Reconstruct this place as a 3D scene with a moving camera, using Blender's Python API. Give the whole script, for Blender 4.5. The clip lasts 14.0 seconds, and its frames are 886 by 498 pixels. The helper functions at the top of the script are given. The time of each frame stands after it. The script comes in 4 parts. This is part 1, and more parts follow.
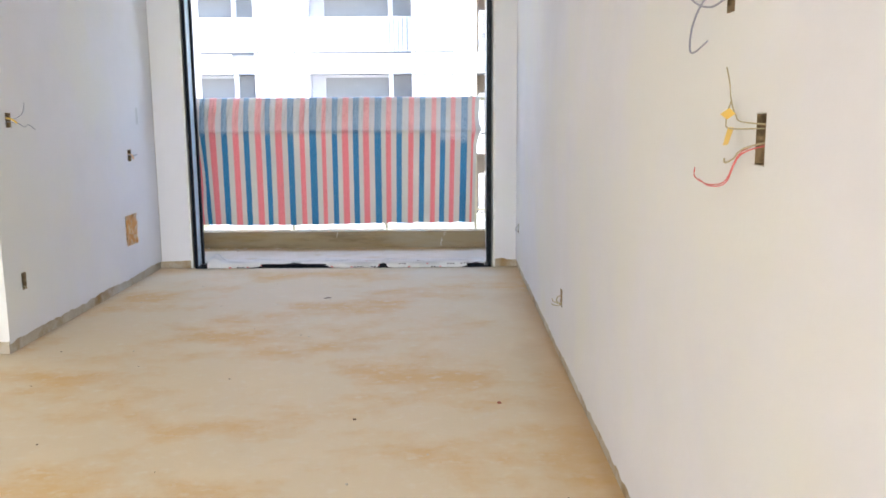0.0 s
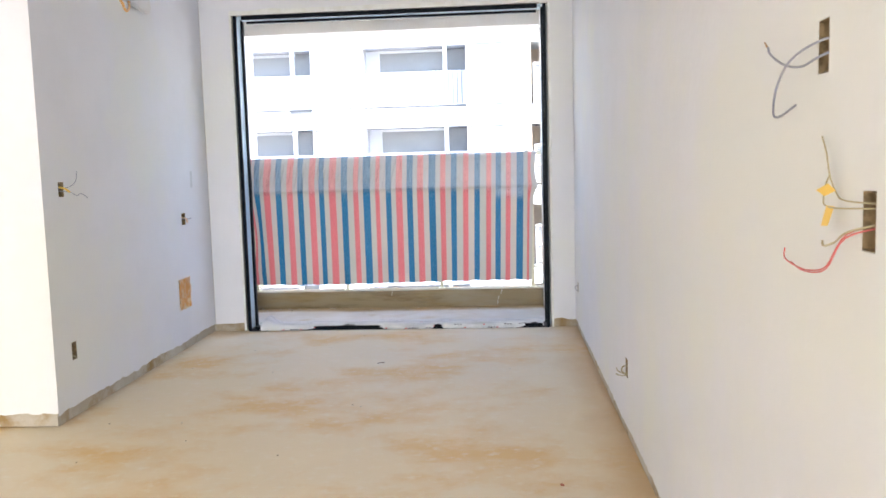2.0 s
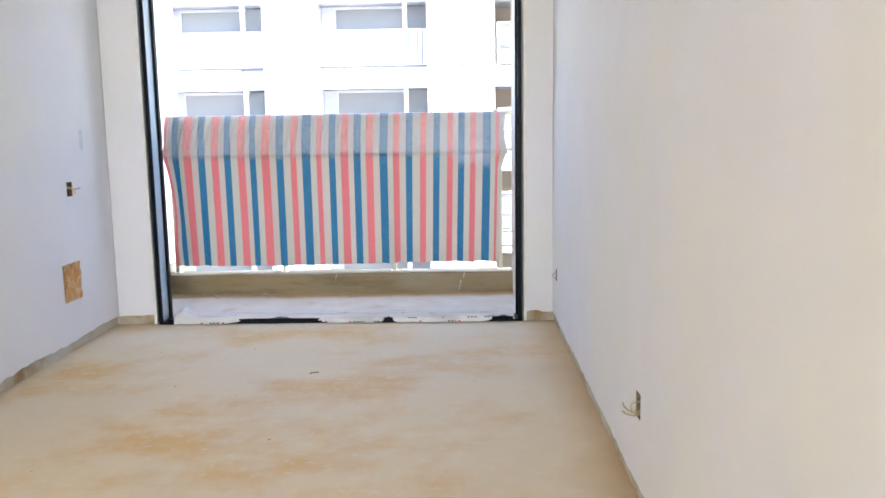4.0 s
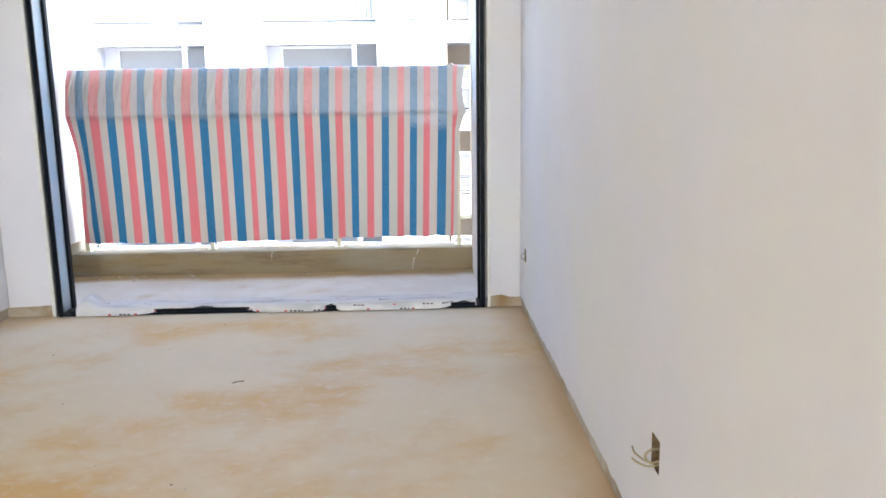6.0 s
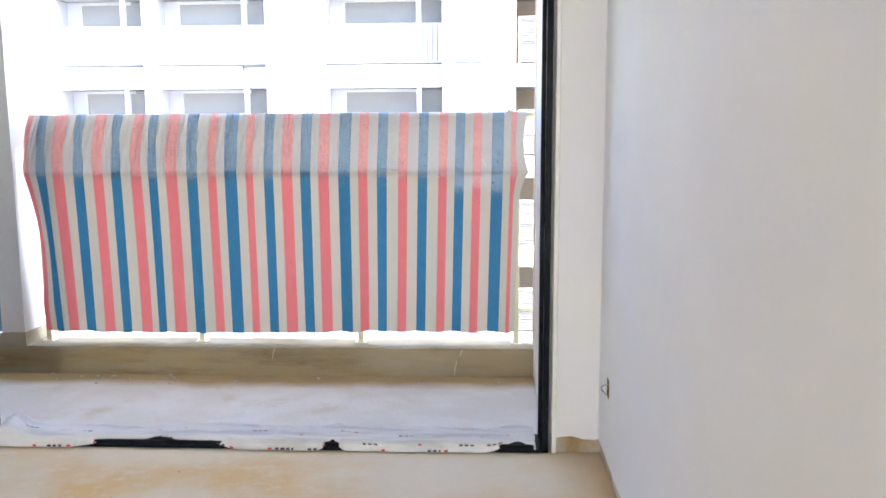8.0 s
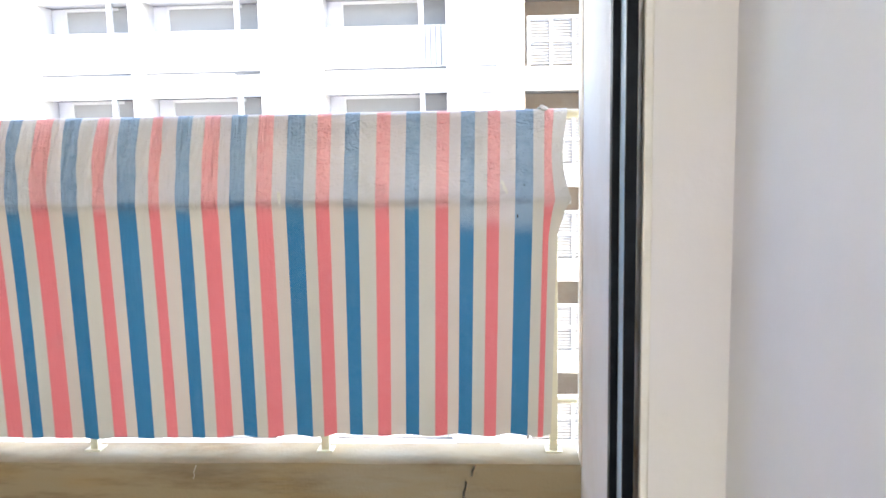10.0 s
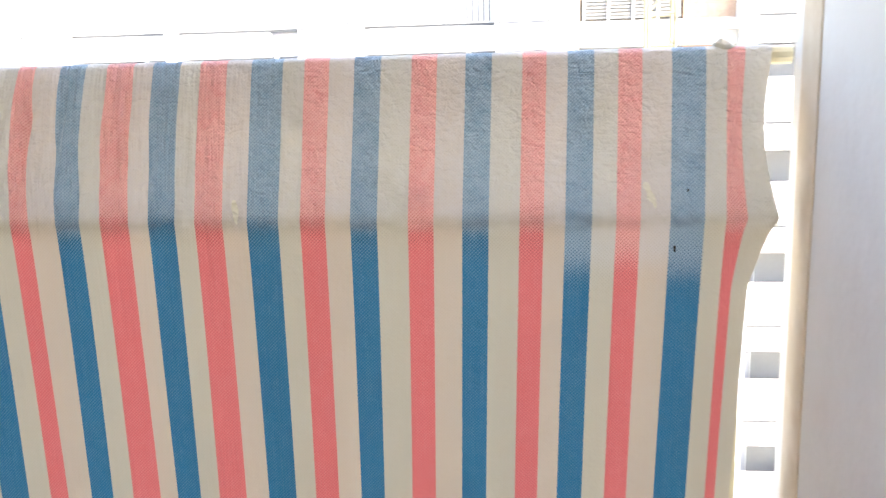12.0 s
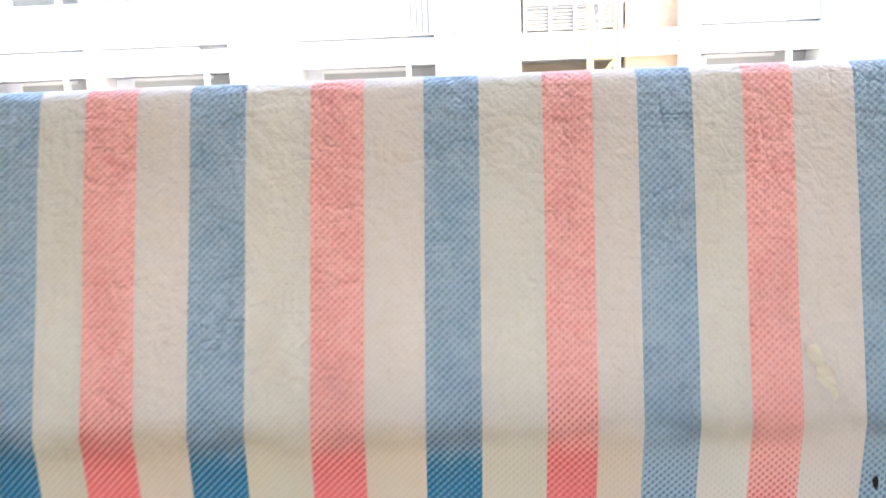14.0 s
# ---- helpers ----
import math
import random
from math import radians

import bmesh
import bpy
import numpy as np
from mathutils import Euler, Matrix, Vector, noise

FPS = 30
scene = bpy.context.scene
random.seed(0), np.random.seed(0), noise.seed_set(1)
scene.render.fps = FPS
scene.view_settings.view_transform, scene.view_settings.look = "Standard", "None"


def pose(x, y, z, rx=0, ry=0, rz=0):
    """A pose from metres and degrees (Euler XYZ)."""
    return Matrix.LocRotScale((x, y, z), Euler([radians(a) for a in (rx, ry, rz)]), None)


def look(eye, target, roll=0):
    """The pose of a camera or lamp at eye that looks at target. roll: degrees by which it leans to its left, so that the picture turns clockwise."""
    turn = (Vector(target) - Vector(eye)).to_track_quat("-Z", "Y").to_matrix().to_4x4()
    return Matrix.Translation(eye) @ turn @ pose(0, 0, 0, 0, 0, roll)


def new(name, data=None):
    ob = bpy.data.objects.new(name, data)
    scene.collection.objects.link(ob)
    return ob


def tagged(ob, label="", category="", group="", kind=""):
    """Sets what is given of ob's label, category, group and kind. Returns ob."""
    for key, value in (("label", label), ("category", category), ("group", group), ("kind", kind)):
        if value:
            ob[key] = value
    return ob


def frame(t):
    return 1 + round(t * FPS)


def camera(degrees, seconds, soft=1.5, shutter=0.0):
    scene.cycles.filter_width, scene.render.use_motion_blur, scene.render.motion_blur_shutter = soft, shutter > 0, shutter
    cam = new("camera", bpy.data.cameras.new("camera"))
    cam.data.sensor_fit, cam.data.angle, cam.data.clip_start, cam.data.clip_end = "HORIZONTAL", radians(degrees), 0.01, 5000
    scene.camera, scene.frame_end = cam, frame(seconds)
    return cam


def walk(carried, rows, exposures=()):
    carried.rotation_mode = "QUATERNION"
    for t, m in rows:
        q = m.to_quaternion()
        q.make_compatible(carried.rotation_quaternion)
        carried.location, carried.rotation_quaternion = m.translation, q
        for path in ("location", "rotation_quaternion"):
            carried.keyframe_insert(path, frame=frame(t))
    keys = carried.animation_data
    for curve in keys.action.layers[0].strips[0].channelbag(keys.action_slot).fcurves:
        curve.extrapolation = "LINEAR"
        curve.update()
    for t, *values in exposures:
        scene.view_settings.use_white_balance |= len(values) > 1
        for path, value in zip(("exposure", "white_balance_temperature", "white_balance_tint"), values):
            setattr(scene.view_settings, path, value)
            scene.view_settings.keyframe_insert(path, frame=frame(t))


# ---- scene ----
cam = camera(56.4, 14.0, soft=1.6, shutter=0.3)
PATH = [
    (0, (0.818, 0.085, 1.193), (0.807, 2.06, 0.874), -0.4),
    (0.5, (0.83, 0.018, 1.192), (0.746, 1.996, 0.908), -1.0),
    (1, (0.826, 0.025, 1.199), (0.701, 2.004, 0.934), -1.3),
    (1.5, (0.813, 0.109, 1.219), (0.676, 2.091, 0.987), -1.5),
    (2, (0.825, 0.275, 1.246), (0.677, 2.26, 1.048), -1.6),
    (2.5, (0.823, 0.472, 1.234), (0.678, 2.458, 1.046), -1.0),
    (3, (0.798, 0.732, 1.218), (0.693, 2.718, 1.001), -0.6),
    (3.2, (0.81, 0.877, 1.224), (0.718, 2.861, 0.986), -0.7),
    (5.3, (0.769, 1.81, 1.221), (0.806, 3.781, 0.883), -0.6),
    (5.5, (0.764, 1.874, 1.215), (0.819, 3.841, 0.858), -0.6),
    (6, (0.79, 2.085, 1.209), (0.852, 4.047, 0.828), -0.8),
    (6.5, (0.835, 2.374, 1.238), (0.853, 4.341, 0.878), -0.8),
    (7, (0.832, 2.712, 1.233), (0.812, 4.686, 0.912), -0.4),
    (7.5, (0.866, 3.085, 1.243), (0.808, 5.062, 0.947), -0.6),
    (8, (0.911, 3.426, 1.259), (0.811, 5.404, 0.98), -0.3),
    (8.5, (0.9, 3.821, 1.246), (0.791, 5.802, 0.993), -0.5),
    (8.7, (0.893, 3.951, 1.244), (0.79, 5.934, 1.006), -0.7),
    (11, (0.805, 5.545, 1.275), (0.661, 7.517, 0.971), -1.4),
    (11.5, (0.747, 5.854, 1.265), (0.578, 7.819, 0.937), -1.3),
    (12, (0.706, 6.143, 1.272), (0.482, 8.1, 0.925), -1.3),
    (12.5, (0.691, 6.412, 1.28), (0.378, 8.35, 0.896), -1.6),
    (13, (0.632, 6.613, 1.268), (0.374, 8.557, 0.875), -1.3),
    (13.5, (0.598, 6.806, 1.327), (0.443, 8.752, 0.896), -1.7),
    (14, (0.622, 6.966, 1.329), (0.534, 8.938, 1.008), -2.2),
]
EXPOSURES = [(0.0, 3.46, 6300, 10), (3.0, 3.57, 6300, 10), (6.5, 3.59, 6300, 10), (8.5, 3.58, 6600, 10), (11.0, 3.52, 7200, 10), (12.0, 3.42, 7500, 10), (12.5, 3.53, 7500, 10), (13.0, 3.65, 7500, 10), (13.5, 3.72, 7500, 10), (14.0, 3.55, 7500, 10)]
walk(cam, [(t, look(eye, target, roll)) for t, eye, target, roll in PATH], EXPOSURES)

# ---- daylight ----
SUN_AZIMUTH, SUN_HEIGHT = radians(112), radians(58)
world = bpy.data.worlds.new("sky")
scene.world = world
world.use_nodes = True
sky = world.node_tree.nodes.new("ShaderNodeTexSky")
sky.sky_type, sky.sun_disc = "NISHITA", False
sky.sun_elevation, sky.sun_rotation = SUN_HEIGHT, SUN_AZIMUTH
sky.dust_density = 2.0
backdrop_node = world.node_tree.nodes["Background"]
backdrop_node.inputs["Strength"].default_value = 0.15
world.node_tree.links.new(sky.outputs["Color"], backdrop_node.inputs["Color"])
sun_data = bpy.data.lights.new("sun", "SUN")
sun_data.energy, sun_data.angle, sun_data.color = 2.0, radians(0.5), (1.0, 0.97, 0.92)
sun = new("sun", sun_data)
away = Vector((math.sin(SUN_AZIMUTH) * math.cos(SUN_HEIGHT), math.cos(SUN_AZIMUTH) * math.cos(SUN_HEIGHT), math.sin(SUN_HEIGHT)))
sun.matrix_world = look(away * 60, (0, 0, 0))
# daylight of the unseen window behind the walker
rear_data = bpy.data.lights.new("rear_window_light", "AREA")
rear_data.shape, rear_data.size, rear_data.size_y, rear_data.energy = "RECTANGLE", 1.7, 1.9, 12
rear_data.color = (0.95, 0.985, 1.0)
rear = new("rear_window_light", rear_data)
# added fill lamp in an invented side opening, brightens the left wall
side_data = bpy.data.lights.new("side_fill_light", "AREA")
side_data.shape, side_data.size, side_data.size_y, side_data.energy = "RECTANGLE", 1.6, 1.7, 60
side_data.color = (0.95, 0.985, 1.0)
side = new("side_fill_light", side_data)
side.matrix_world = look((1.38, -5.7, 1.5), (0.0, -5.4, 1.3))
rear.matrix_world = look((0.3, -7.16, 1.5), (-0.4, 0.0, 1.2))


# ---- materials ----
def material(name, colour, rough=0.7, second=None, scale=3.0, low=0.45, high=0.6, third=None, scale3=0.8, low3=0.5, high3=0.65,
             bump=0.0, bump_scale=60.0, metal=0.0, spread=0.0, stretch=(1, 1, 1), fourth=None, scale4=10, low4=0.5, high4=0.7):
    """A surface of a base colour, patches of a second and third colour by noise, fine relief."""
    m = bpy.data.materials.new(name)
    m.use_nodes = True
    n, l = m.node_tree.nodes, m.node_tree.links
    b = n["Principled BSDF"]
    b.inputs["Roughness"].default_value = rough
    b.inputs["Metallic"].default_value = metal
    b.inputs["Base Color"].default_value = (*colour, 1)
    where = n.new("ShaderNodeTexCoord")
    place = n.new("ShaderNodeMapping")
    place.inputs["Scale"].default_value = stretch
    l.new(where.outputs["Object"], place.inputs["Vector"])
    out = None

    def blotch(sc, lo, hi, previous, over, detail):
        t = n.new("ShaderNodeTexNoise")
        t.inputs["Scale"].default_value, t.inputs["Detail"].default_value, t.inputs["Roughness"].default_value = sc, detail, 0.62
        l.new(place.outputs["Vector"], t.inputs["Vector"])
        r = n.new("ShaderNodeMapRange")
        r.inputs["From Min"].default_value, r.inputs["From Max"].default_value = lo, hi
        l.new(t.outputs["Fac"], r.inputs["Value"])
        x = n.new("ShaderNodeMix")
        x.data_type = "RGBA"
        l.new(r.outputs["Result"], x.inputs["Factor"])
        if previous is None:
            x.inputs["A"].default_value = (*colour, 1)
        else:
            l.new(previous, x.inputs["A"])
        x.inputs["B"].default_value = (*over, 1)
        return x.outputs["Result"]

    if second:
        out = blotch(scale, low, high, out, second, 8)
    if third:
        out = blotch(scale3, low3, high3, out, third, 6)
    if fourth:
        out = blotch(scale4, low4, high4, out, fourth, 8)
    if spread:
        info = n.new("ShaderNodeObjectInfo")
        hue = n.new("ShaderNodeHueSaturation")
        r = n.new("ShaderNodeMapRange")
        r.inputs["To Min"].default_value, r.inputs["To Max"].default_value = 1 - spread, 1 + spread
        l.new(info.outputs["Random"], r.inputs["Value"])
        l.new(r.outputs["Result"], hue.inputs["Value"])
        if out:
            l.new(out, hue.inputs["Color"])
        else:
            hue.inputs["Color"].default_value = (*colour, 1)
        out = hue.outputs["Color"]
    if out:
        l.new(out, b.inputs["Base Color"])
    if bump:
        t = n.new("ShaderNodeTexNoise")
        t.inputs["Scale"].default_value, t.inputs["Detail"].default_value = bump_scale, 6
        l.new(where.outputs["Object"], t.inputs["Vector"])
        bu = n.new("ShaderNodeBump")
        bu.inputs["Strength"].default_value, bu.inputs["Distance"].default_value = bump, 0.01
        l.new(t.outputs["Fac"], bu.inputs["Height"])
        l.new(bu.outputs["Normal"], b.inputs["Normal"])
    return m


class Web:
    """Short hand for a node tree: sums of sockets and numbers."""

    def __init__(self, m):
        self.n, self.l = m.node_tree.nodes, m.node_tree.links

    def put(self, socket, value):
        if isinstance(value, (int, float, tuple)):
            socket.default_value = value
        else:
            self.l.new(value, socket)

    def calc(self, kind, *values, clamp=False):
        x = self.n.new("ShaderNodeMath")
        x.operation, x.use_clamp = kind, clamp
        for i, v in enumerate(values):
            self.put(x.inputs[i], v)
        return x.outputs[0]

    def ramp(self, value, lo, hi, to_lo=0.0, to_hi=1.0):
        x = self.n.new("ShaderNodeMapRange")
        x.interpolation_type = "SMOOTHSTEP"
        for i, v in enumerate((value, lo, hi, to_lo, to_hi)):
            self.put(x.inputs[i], v)
        return x.outputs["Result"]

    def scaled(self, vector, scale, turn=0.0):
        x = self.n.new("ShaderNodeMapping")
        x.inputs["Scale"].default_value, x.inputs["Rotation"].default_value = scale, (0, 0, turn)
        self.l.new(vector, x.inputs["Vector"])
        return x.outputs["Vector"]

    def grain(self, vector, scale, detail=3.0, bend=0.0, rough=0.5):
        x = self.n.new("ShaderNodeTexNoise")
        for key, v in (("Scale", scale), ("Detail", detail), ("Distortion", bend), ("Roughness", rough)):
            x.inputs[key].default_value = v
        self.l.new(vector, x.inputs["Vector"])
        return x.outputs["Fac"]

    def blend(self, factor, a, b):
        x = self.n.new("ShaderNodeMix")
        x.data_type = "RGBA"
        self.put(x.inputs["Factor"], factor)
        for key, v in (("A", a), ("B", b)):
            self.put(x.inputs[key], (*v, 1) if isinstance(v, tuple) else v)
        return x.outputs["Result"]


def cloth(name, low_tone, sheen_tone, weave=1.0, crinkle=1.0, soil_shade=(0.40, 0.38, 0.30)):
    """Thin woven plastic sheet, its colour painted paler with sky sheen above its fold (v < 0) and deeper below it,
    with a diagonal weave where the colours meet.
    """
    m = bpy.data.materials.new(name)
    m.use_nodes = True
    w = Web(m)
    w.n.remove(w.n["Principled BSDF"])
    uv = w.n.new("ShaderNodeTexCoord").outputs["UV"]
    sep = w.n.new("ShaderNodeSeparateXYZ")
    w.l.new(uv, sep.inputs["Vector"])
    u, v = sep.outputs["X"], sep.outputs["Y"]
    # threads: two diagonals, period about five millimetres
    rise = w.calc("SINE", w.calc("MULTIPLY", w.calc("ADD", u, v), 930.0))
    fall = w.calc("SINE", w.calc("MULTIPLY", w.calc("SUBTRACT", u, v), 930.0))
    threads = w.calc("ADD", w.calc("MULTIPLY", rise, 0.62), w.calc("MULTIPLY", fall, 0.38))
    # worn threads and sky sheen put into the colour: ends near the fold, lower down on some stripes
    own = w.n.new("ShaderNodeUVMap")
    own.uv_map = "bleach"
    apart = w.n.new("ShaderNodeSeparateXYZ")
    w.l.new(own.outputs["UV"], apart.inputs["Vector"])
    patch = w.calc("MULTIPLY", w.calc("SUBTRACT", w.grain(w.scaled(uv, (40, 12, 1)), 1.0, 3), 0.5), 0.025)
    edge = w.calc("ADD", apart.outputs["X"], patch)
    below = w.calc("SUBTRACT", v, edge)
    sheen_mix = w.ramp(below, w.calc("ADD", w.calc("MULTIPLY", apart.outputs["X"], 0.6), 0.018), -0.02, 0.05, 0.88)
    mottle = w.calc("MULTIPLY", w.calc("SUBTRACT", w.grain(uv, 38, 4, 0.8), 0.5), w.ramp(v, 0.05, -0.08, 0.25, 0.9))
    streak = w.calc("MULTIPLY", w.calc("SUBTRACT", w.grain(w.scaled(uv, (420, 5, 1)), 1.0, 2), 0.5), 0.32)
    close = w.ramp(w.calc("ABSOLUTE", below), 0.09, 0.0, 0.24, 0.62)
    shown = w.calc("ADD", sheen_mix, w.calc("MULTIPLY", threads, w.calc("MULTIPLY", close, weave)))
    shown = w.calc("ADD", w.calc("ADD", shown, mottle), streak, clamp=True)
    colour = w.blend(shown, low_tone, sheen_tone)
    # dark backing threads and the shade in their gaps, put into the colour where it wears through
    seen = w.ramp(w.calc("ABSOLUTE", w.calc("SUBTRACT", below, 0.012)), w.ramp(u, 0.5, 0.8, 0.045, 0.09), 0.005, 0.22, 0.8)
    gap = w.calc("MULTIPLY", w.calc("MULTIPLY", w.ramp(threads, -0.25, -0.8), seen), weave)
    colour = w.blend(gap, colour, tuple(0.35 * c for c in low_tone))
    # grime and the inner rail's shade painted along the fold, grime blown on here and there
    crease = w.ramp(w.calc("ABSOLUTE", w.calc("SUBTRACT", v, 0.006)), 0.022, 0.0, 0.0, 0.42)
    crease = w.calc("MULTIPLY", crease, w.ramp(w.grain(w.scaled(uv, (14, 30, 1)), 1.0, 4), 0.3, 0.62))
    spots = w.ramp(w.grain(uv, 3.3, 7, 0.3, 0.6), 0.60, 0.80, 0.0, 0.4)
    colour = w.blend(w.calc("ADD", crease, spots, clamp=True), colour, soil_shade)
    # crumples: short sharp ridges in patches, plus gathers on the bunched half
    ridge_a = w.ramp(w.calc("ABSOLUTE", w.calc("SUBTRACT", w.grain(w.scaled(uv, (15, 34, 1), radians(14)), 1.0, 2, 0.5), 0.5)), 0.0, 0.10, 0.26, 0.0)
    ridge_b = w.ramp(w.calc("ABSOLUTE", w.calc("SUBTRACT", w.grain(w.scaled(uv, (34, 22, 1), radians(-38)), 1.0, 2, 0.7), 0.47)), 0.0, 0.10, 0.22, 0.0)
    patchy = w.ramp(w.grain(uv, 14, 2), 0.40, 0.62, 0.1, 1.0)
    sharp = w.calc("MULTIPLY", w.calc("ADD", ridge_a, ridge_b), patchy)
    fine = w.calc("MULTIPLY", w.grain(w.scaled(uv, (1, 1.4, 1), radians(25)), 75, 3, 0.6, 0.55), 0.9)
    bunched = w.ramp(u, 0.40, -0.10, 0.0, 2.6)
    pleat = w.calc("MULTIPLY", w.grain(w.scaled(uv, (75, 6, 1), radians(-4)), 1.0, 2), bunched)
    height = w.calc("ADD", w.calc("ADD", sharp, fine), w.calc("ADD", pleat, w.calc("MULTIPLY", threads, 0.05)))
    bump = w.n.new("ShaderNodeBump")
    bump.inputs["Distance"].default_value = 0.008
    w.l.new(w.ramp(v, -0.03, 0.05, 0.95 * crinkle, 0.22 * crinkle), bump.inputs["Strength"])
    w.l.new(height, bump.inputs["Height"])
    front = w.n.new("ShaderNodeBsdfPrincipled")
    front.inputs["Roughness"].default_value = 0.45
    front.inputs["Specular IOR Level"].default_value = 0.3
    back = w.n.new("ShaderNodeBsdfTranslucent")
    both = w.n.new("ShaderNodeMixShader")
    both.inputs["Fac"].default_value = 0.08
    for shader, key in ((front, "Base Color"), (back, "Color")):
        w.l.new(bump.outputs["Normal"], shader.inputs["Normal"])
        w.l.new(colour, shader.inputs[key])
    w.l.new(front.outputs[0], both.inputs[1])
    w.l.new(back.outputs[0], both.inputs[2])
    w.l.new(both.outputs[0], w.n["Material Output"].inputs["Surface"])
    return m


PLASTER = material("wall_putty", (0.79, 0.785, 0.83), 0.75, (0.765, 0.76, 0.80), 2.2, 0.4, 0.62, (0.79, 0.788, 0.765), 0.7, 0.47, 0.60, bump=0.12, bump_scale=35)
CONCRETE = material("bare_concrete", (0.50, 0.44, 0.35), 0.9, (0.34, 0.22, 0.09), 5, 0.48, 0.68, (0.58, 0.54, 0.47), 2.0, 0.5, 0.62, bump=0.5, bump_scale=90)
CURB = material("stained_concrete", (0.35, 0.28, 0.17), 0.92, (0.15, 0.09, 0.03), 2.6, 0.47, 0.74, (0.37, 0.33, 0.25), 1.1, 0.48, 0.66, bump=0.25, bump_scale=70, stretch=(0.8, 1, 5), fourth=(0.36, 0.25, 0.10), scale4=1.7, low4=0.5, high4=0.8)
SCREED = material("floor_screed", (0.75, 0.62, 0.43), 0.5, (0.71, 0.47, 0.19), 1.35, 0.47, 0.62, (0.78, 0.65, 0.46), 2.6, 0.50, 0.70, fourth=(0.79, 0.70, 0.56), scale4=17, low4=0.54, high4=0.80, bump=0.12, bump_scale=45, stretch=(0.9, 1.1, 1))
BALCONY_FLOOR = material("balcony_screed", (0.74, 0.72, 0.69), 0.7, (0.60, 0.50, 0.36), 2.2, 0.56, 0.72, (0.80, 0.79, 0.78), 3, 0.45, 0.6, bump=0.25, bump_scale=50)
def dirt_sheen_along(m, brown, from_y, to_y, swing=0.22, size=2.5, axis="Y", most=1.0):
    """Tints a floor towards a line at to_y, with an uneven edge: drifted dust, stain, painted sheen."""
    n, l = m.node_tree.nodes, m.node_tree.links
    b = n["Principled BSDF"]
    old = b.inputs["Base Color"].links[0].from_socket
    where = n.new("ShaderNodeTexCoord")
    sep = n.new("ShaderNodeSeparateXYZ")
    l.new(where.outputs["Object"], sep.inputs["Vector"])
    t = n.new("ShaderNodeTexNoise")
    t.inputs["Scale"].default_value, t.inputs["Detail"].default_value = size, 8
    l.new(where.outputs["Object"], t.inputs["Vector"])
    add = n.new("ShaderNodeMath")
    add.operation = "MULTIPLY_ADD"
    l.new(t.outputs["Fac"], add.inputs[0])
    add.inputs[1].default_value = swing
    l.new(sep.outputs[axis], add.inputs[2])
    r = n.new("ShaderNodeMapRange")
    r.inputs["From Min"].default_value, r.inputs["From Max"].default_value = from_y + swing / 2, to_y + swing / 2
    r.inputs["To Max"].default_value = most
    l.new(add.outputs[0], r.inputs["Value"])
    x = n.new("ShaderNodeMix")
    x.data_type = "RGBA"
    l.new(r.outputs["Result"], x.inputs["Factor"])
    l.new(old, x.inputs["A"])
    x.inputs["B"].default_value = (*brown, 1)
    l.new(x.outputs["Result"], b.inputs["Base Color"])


# pale dust plus the doorway's sheen, put into the screed's colour
dirt_sheen_along(SCREED, (0.79, 0.735, 0.645), 5.9, 7.0, 3.2, 0.9, most=0.55)
dirt_sheen_along(SCREED, (0.56, 0.33, 0.12), 1.14, 1.38, 0.5, 1.6, "X", 0.6)
dirt_sheen_along(BALCONY_FLOOR, (0.50, 0.37, 0.20), 7.38, 7.50)
DUST = material("brown_dust", (0.46, 0.35, 0.20), 0.95, (0.60, 0.50, 0.36), 9, 0.45, 0.6, bump=0.4, bump_scale=80)
CEILING = material("ceiling_putty", (0.80, 0.79, 0.77), 0.85, (0.76, 0.75, 0.73), 1.4)
SHELL = material("balcony_render", (0.77, 0.765, 0.76), 0.85, (0.73, 0.71, 0.69), 3, 0.45, 0.65, bump=0.15, bump_scale=40)
WARM_EDGE = material("warm_shade_edge", (0.62, 0.52, 0.40), 0.9, (0.70, 0.62, 0.52), 7, 0.45, 0.65)
FRAME = material("dark_aluminium", (0.006, 0.008, 0.012), 0.35, (0.010, 0.013, 0.018), 12)
FILM = material("protective_film", (0.46, 0.60, 0.70), 0.35, (0.52, 0.62, 0.70), 6)
FRAME.node_tree.nodes["Principled BSDF"].inputs["Specular IOR Level"].default_value = 0.07
SILICONE = material("white_sealant", (0.82, 0.82, 0.80), 0.5, (0.76, 0.75, 0.70), 9)
PLASTIC = material("wrapping_plastic", (0.70, 0.70, 0.71), 0.3, (0.52, 0.53, 0.55), 9, 0.45, 0.62, bump=0.6, bump_scale=26, stretch=(0.35, 2.5, 1))
INK = material("black_print", (0.03, 0.03, 0.04), 0.6)
RED_INK = material("red_print", (0.55, 0.05, 0.06), 0.6)
RAIL = material("cream_railing_paint", (0.66, 0.62, 0.44), 0.5, (0.55, 0.48, 0.28), 14, 0.55, 0.7)
BOX = material("box_plastic", (0.30, 0.21, 0.11), 0.8, (0.10, 0.065, 0.03), 30, 0.45, 0.62, bump=0.4)
DARK = material("box_shadow_gap", (0.015, 0.012, 0.01), 0.9)
GREY_WIRE = material("grey_blue_wire", (0.30, 0.31, 0.38), 0.45)
TAN_WIRE = material("aged_yellow_wire", (0.42, 0.36, 0.22), 0.5)
RED_WIRE = material("red_wire", (0.62, 0.12, 0.12), 0.45)
COPPER = material("bare_copper", (0.45, 0.30, 0.18), 0.35, metal=0.8)
TAPE = material("yellow_tape", (0.85, 0.58, 0.12), 0.6)
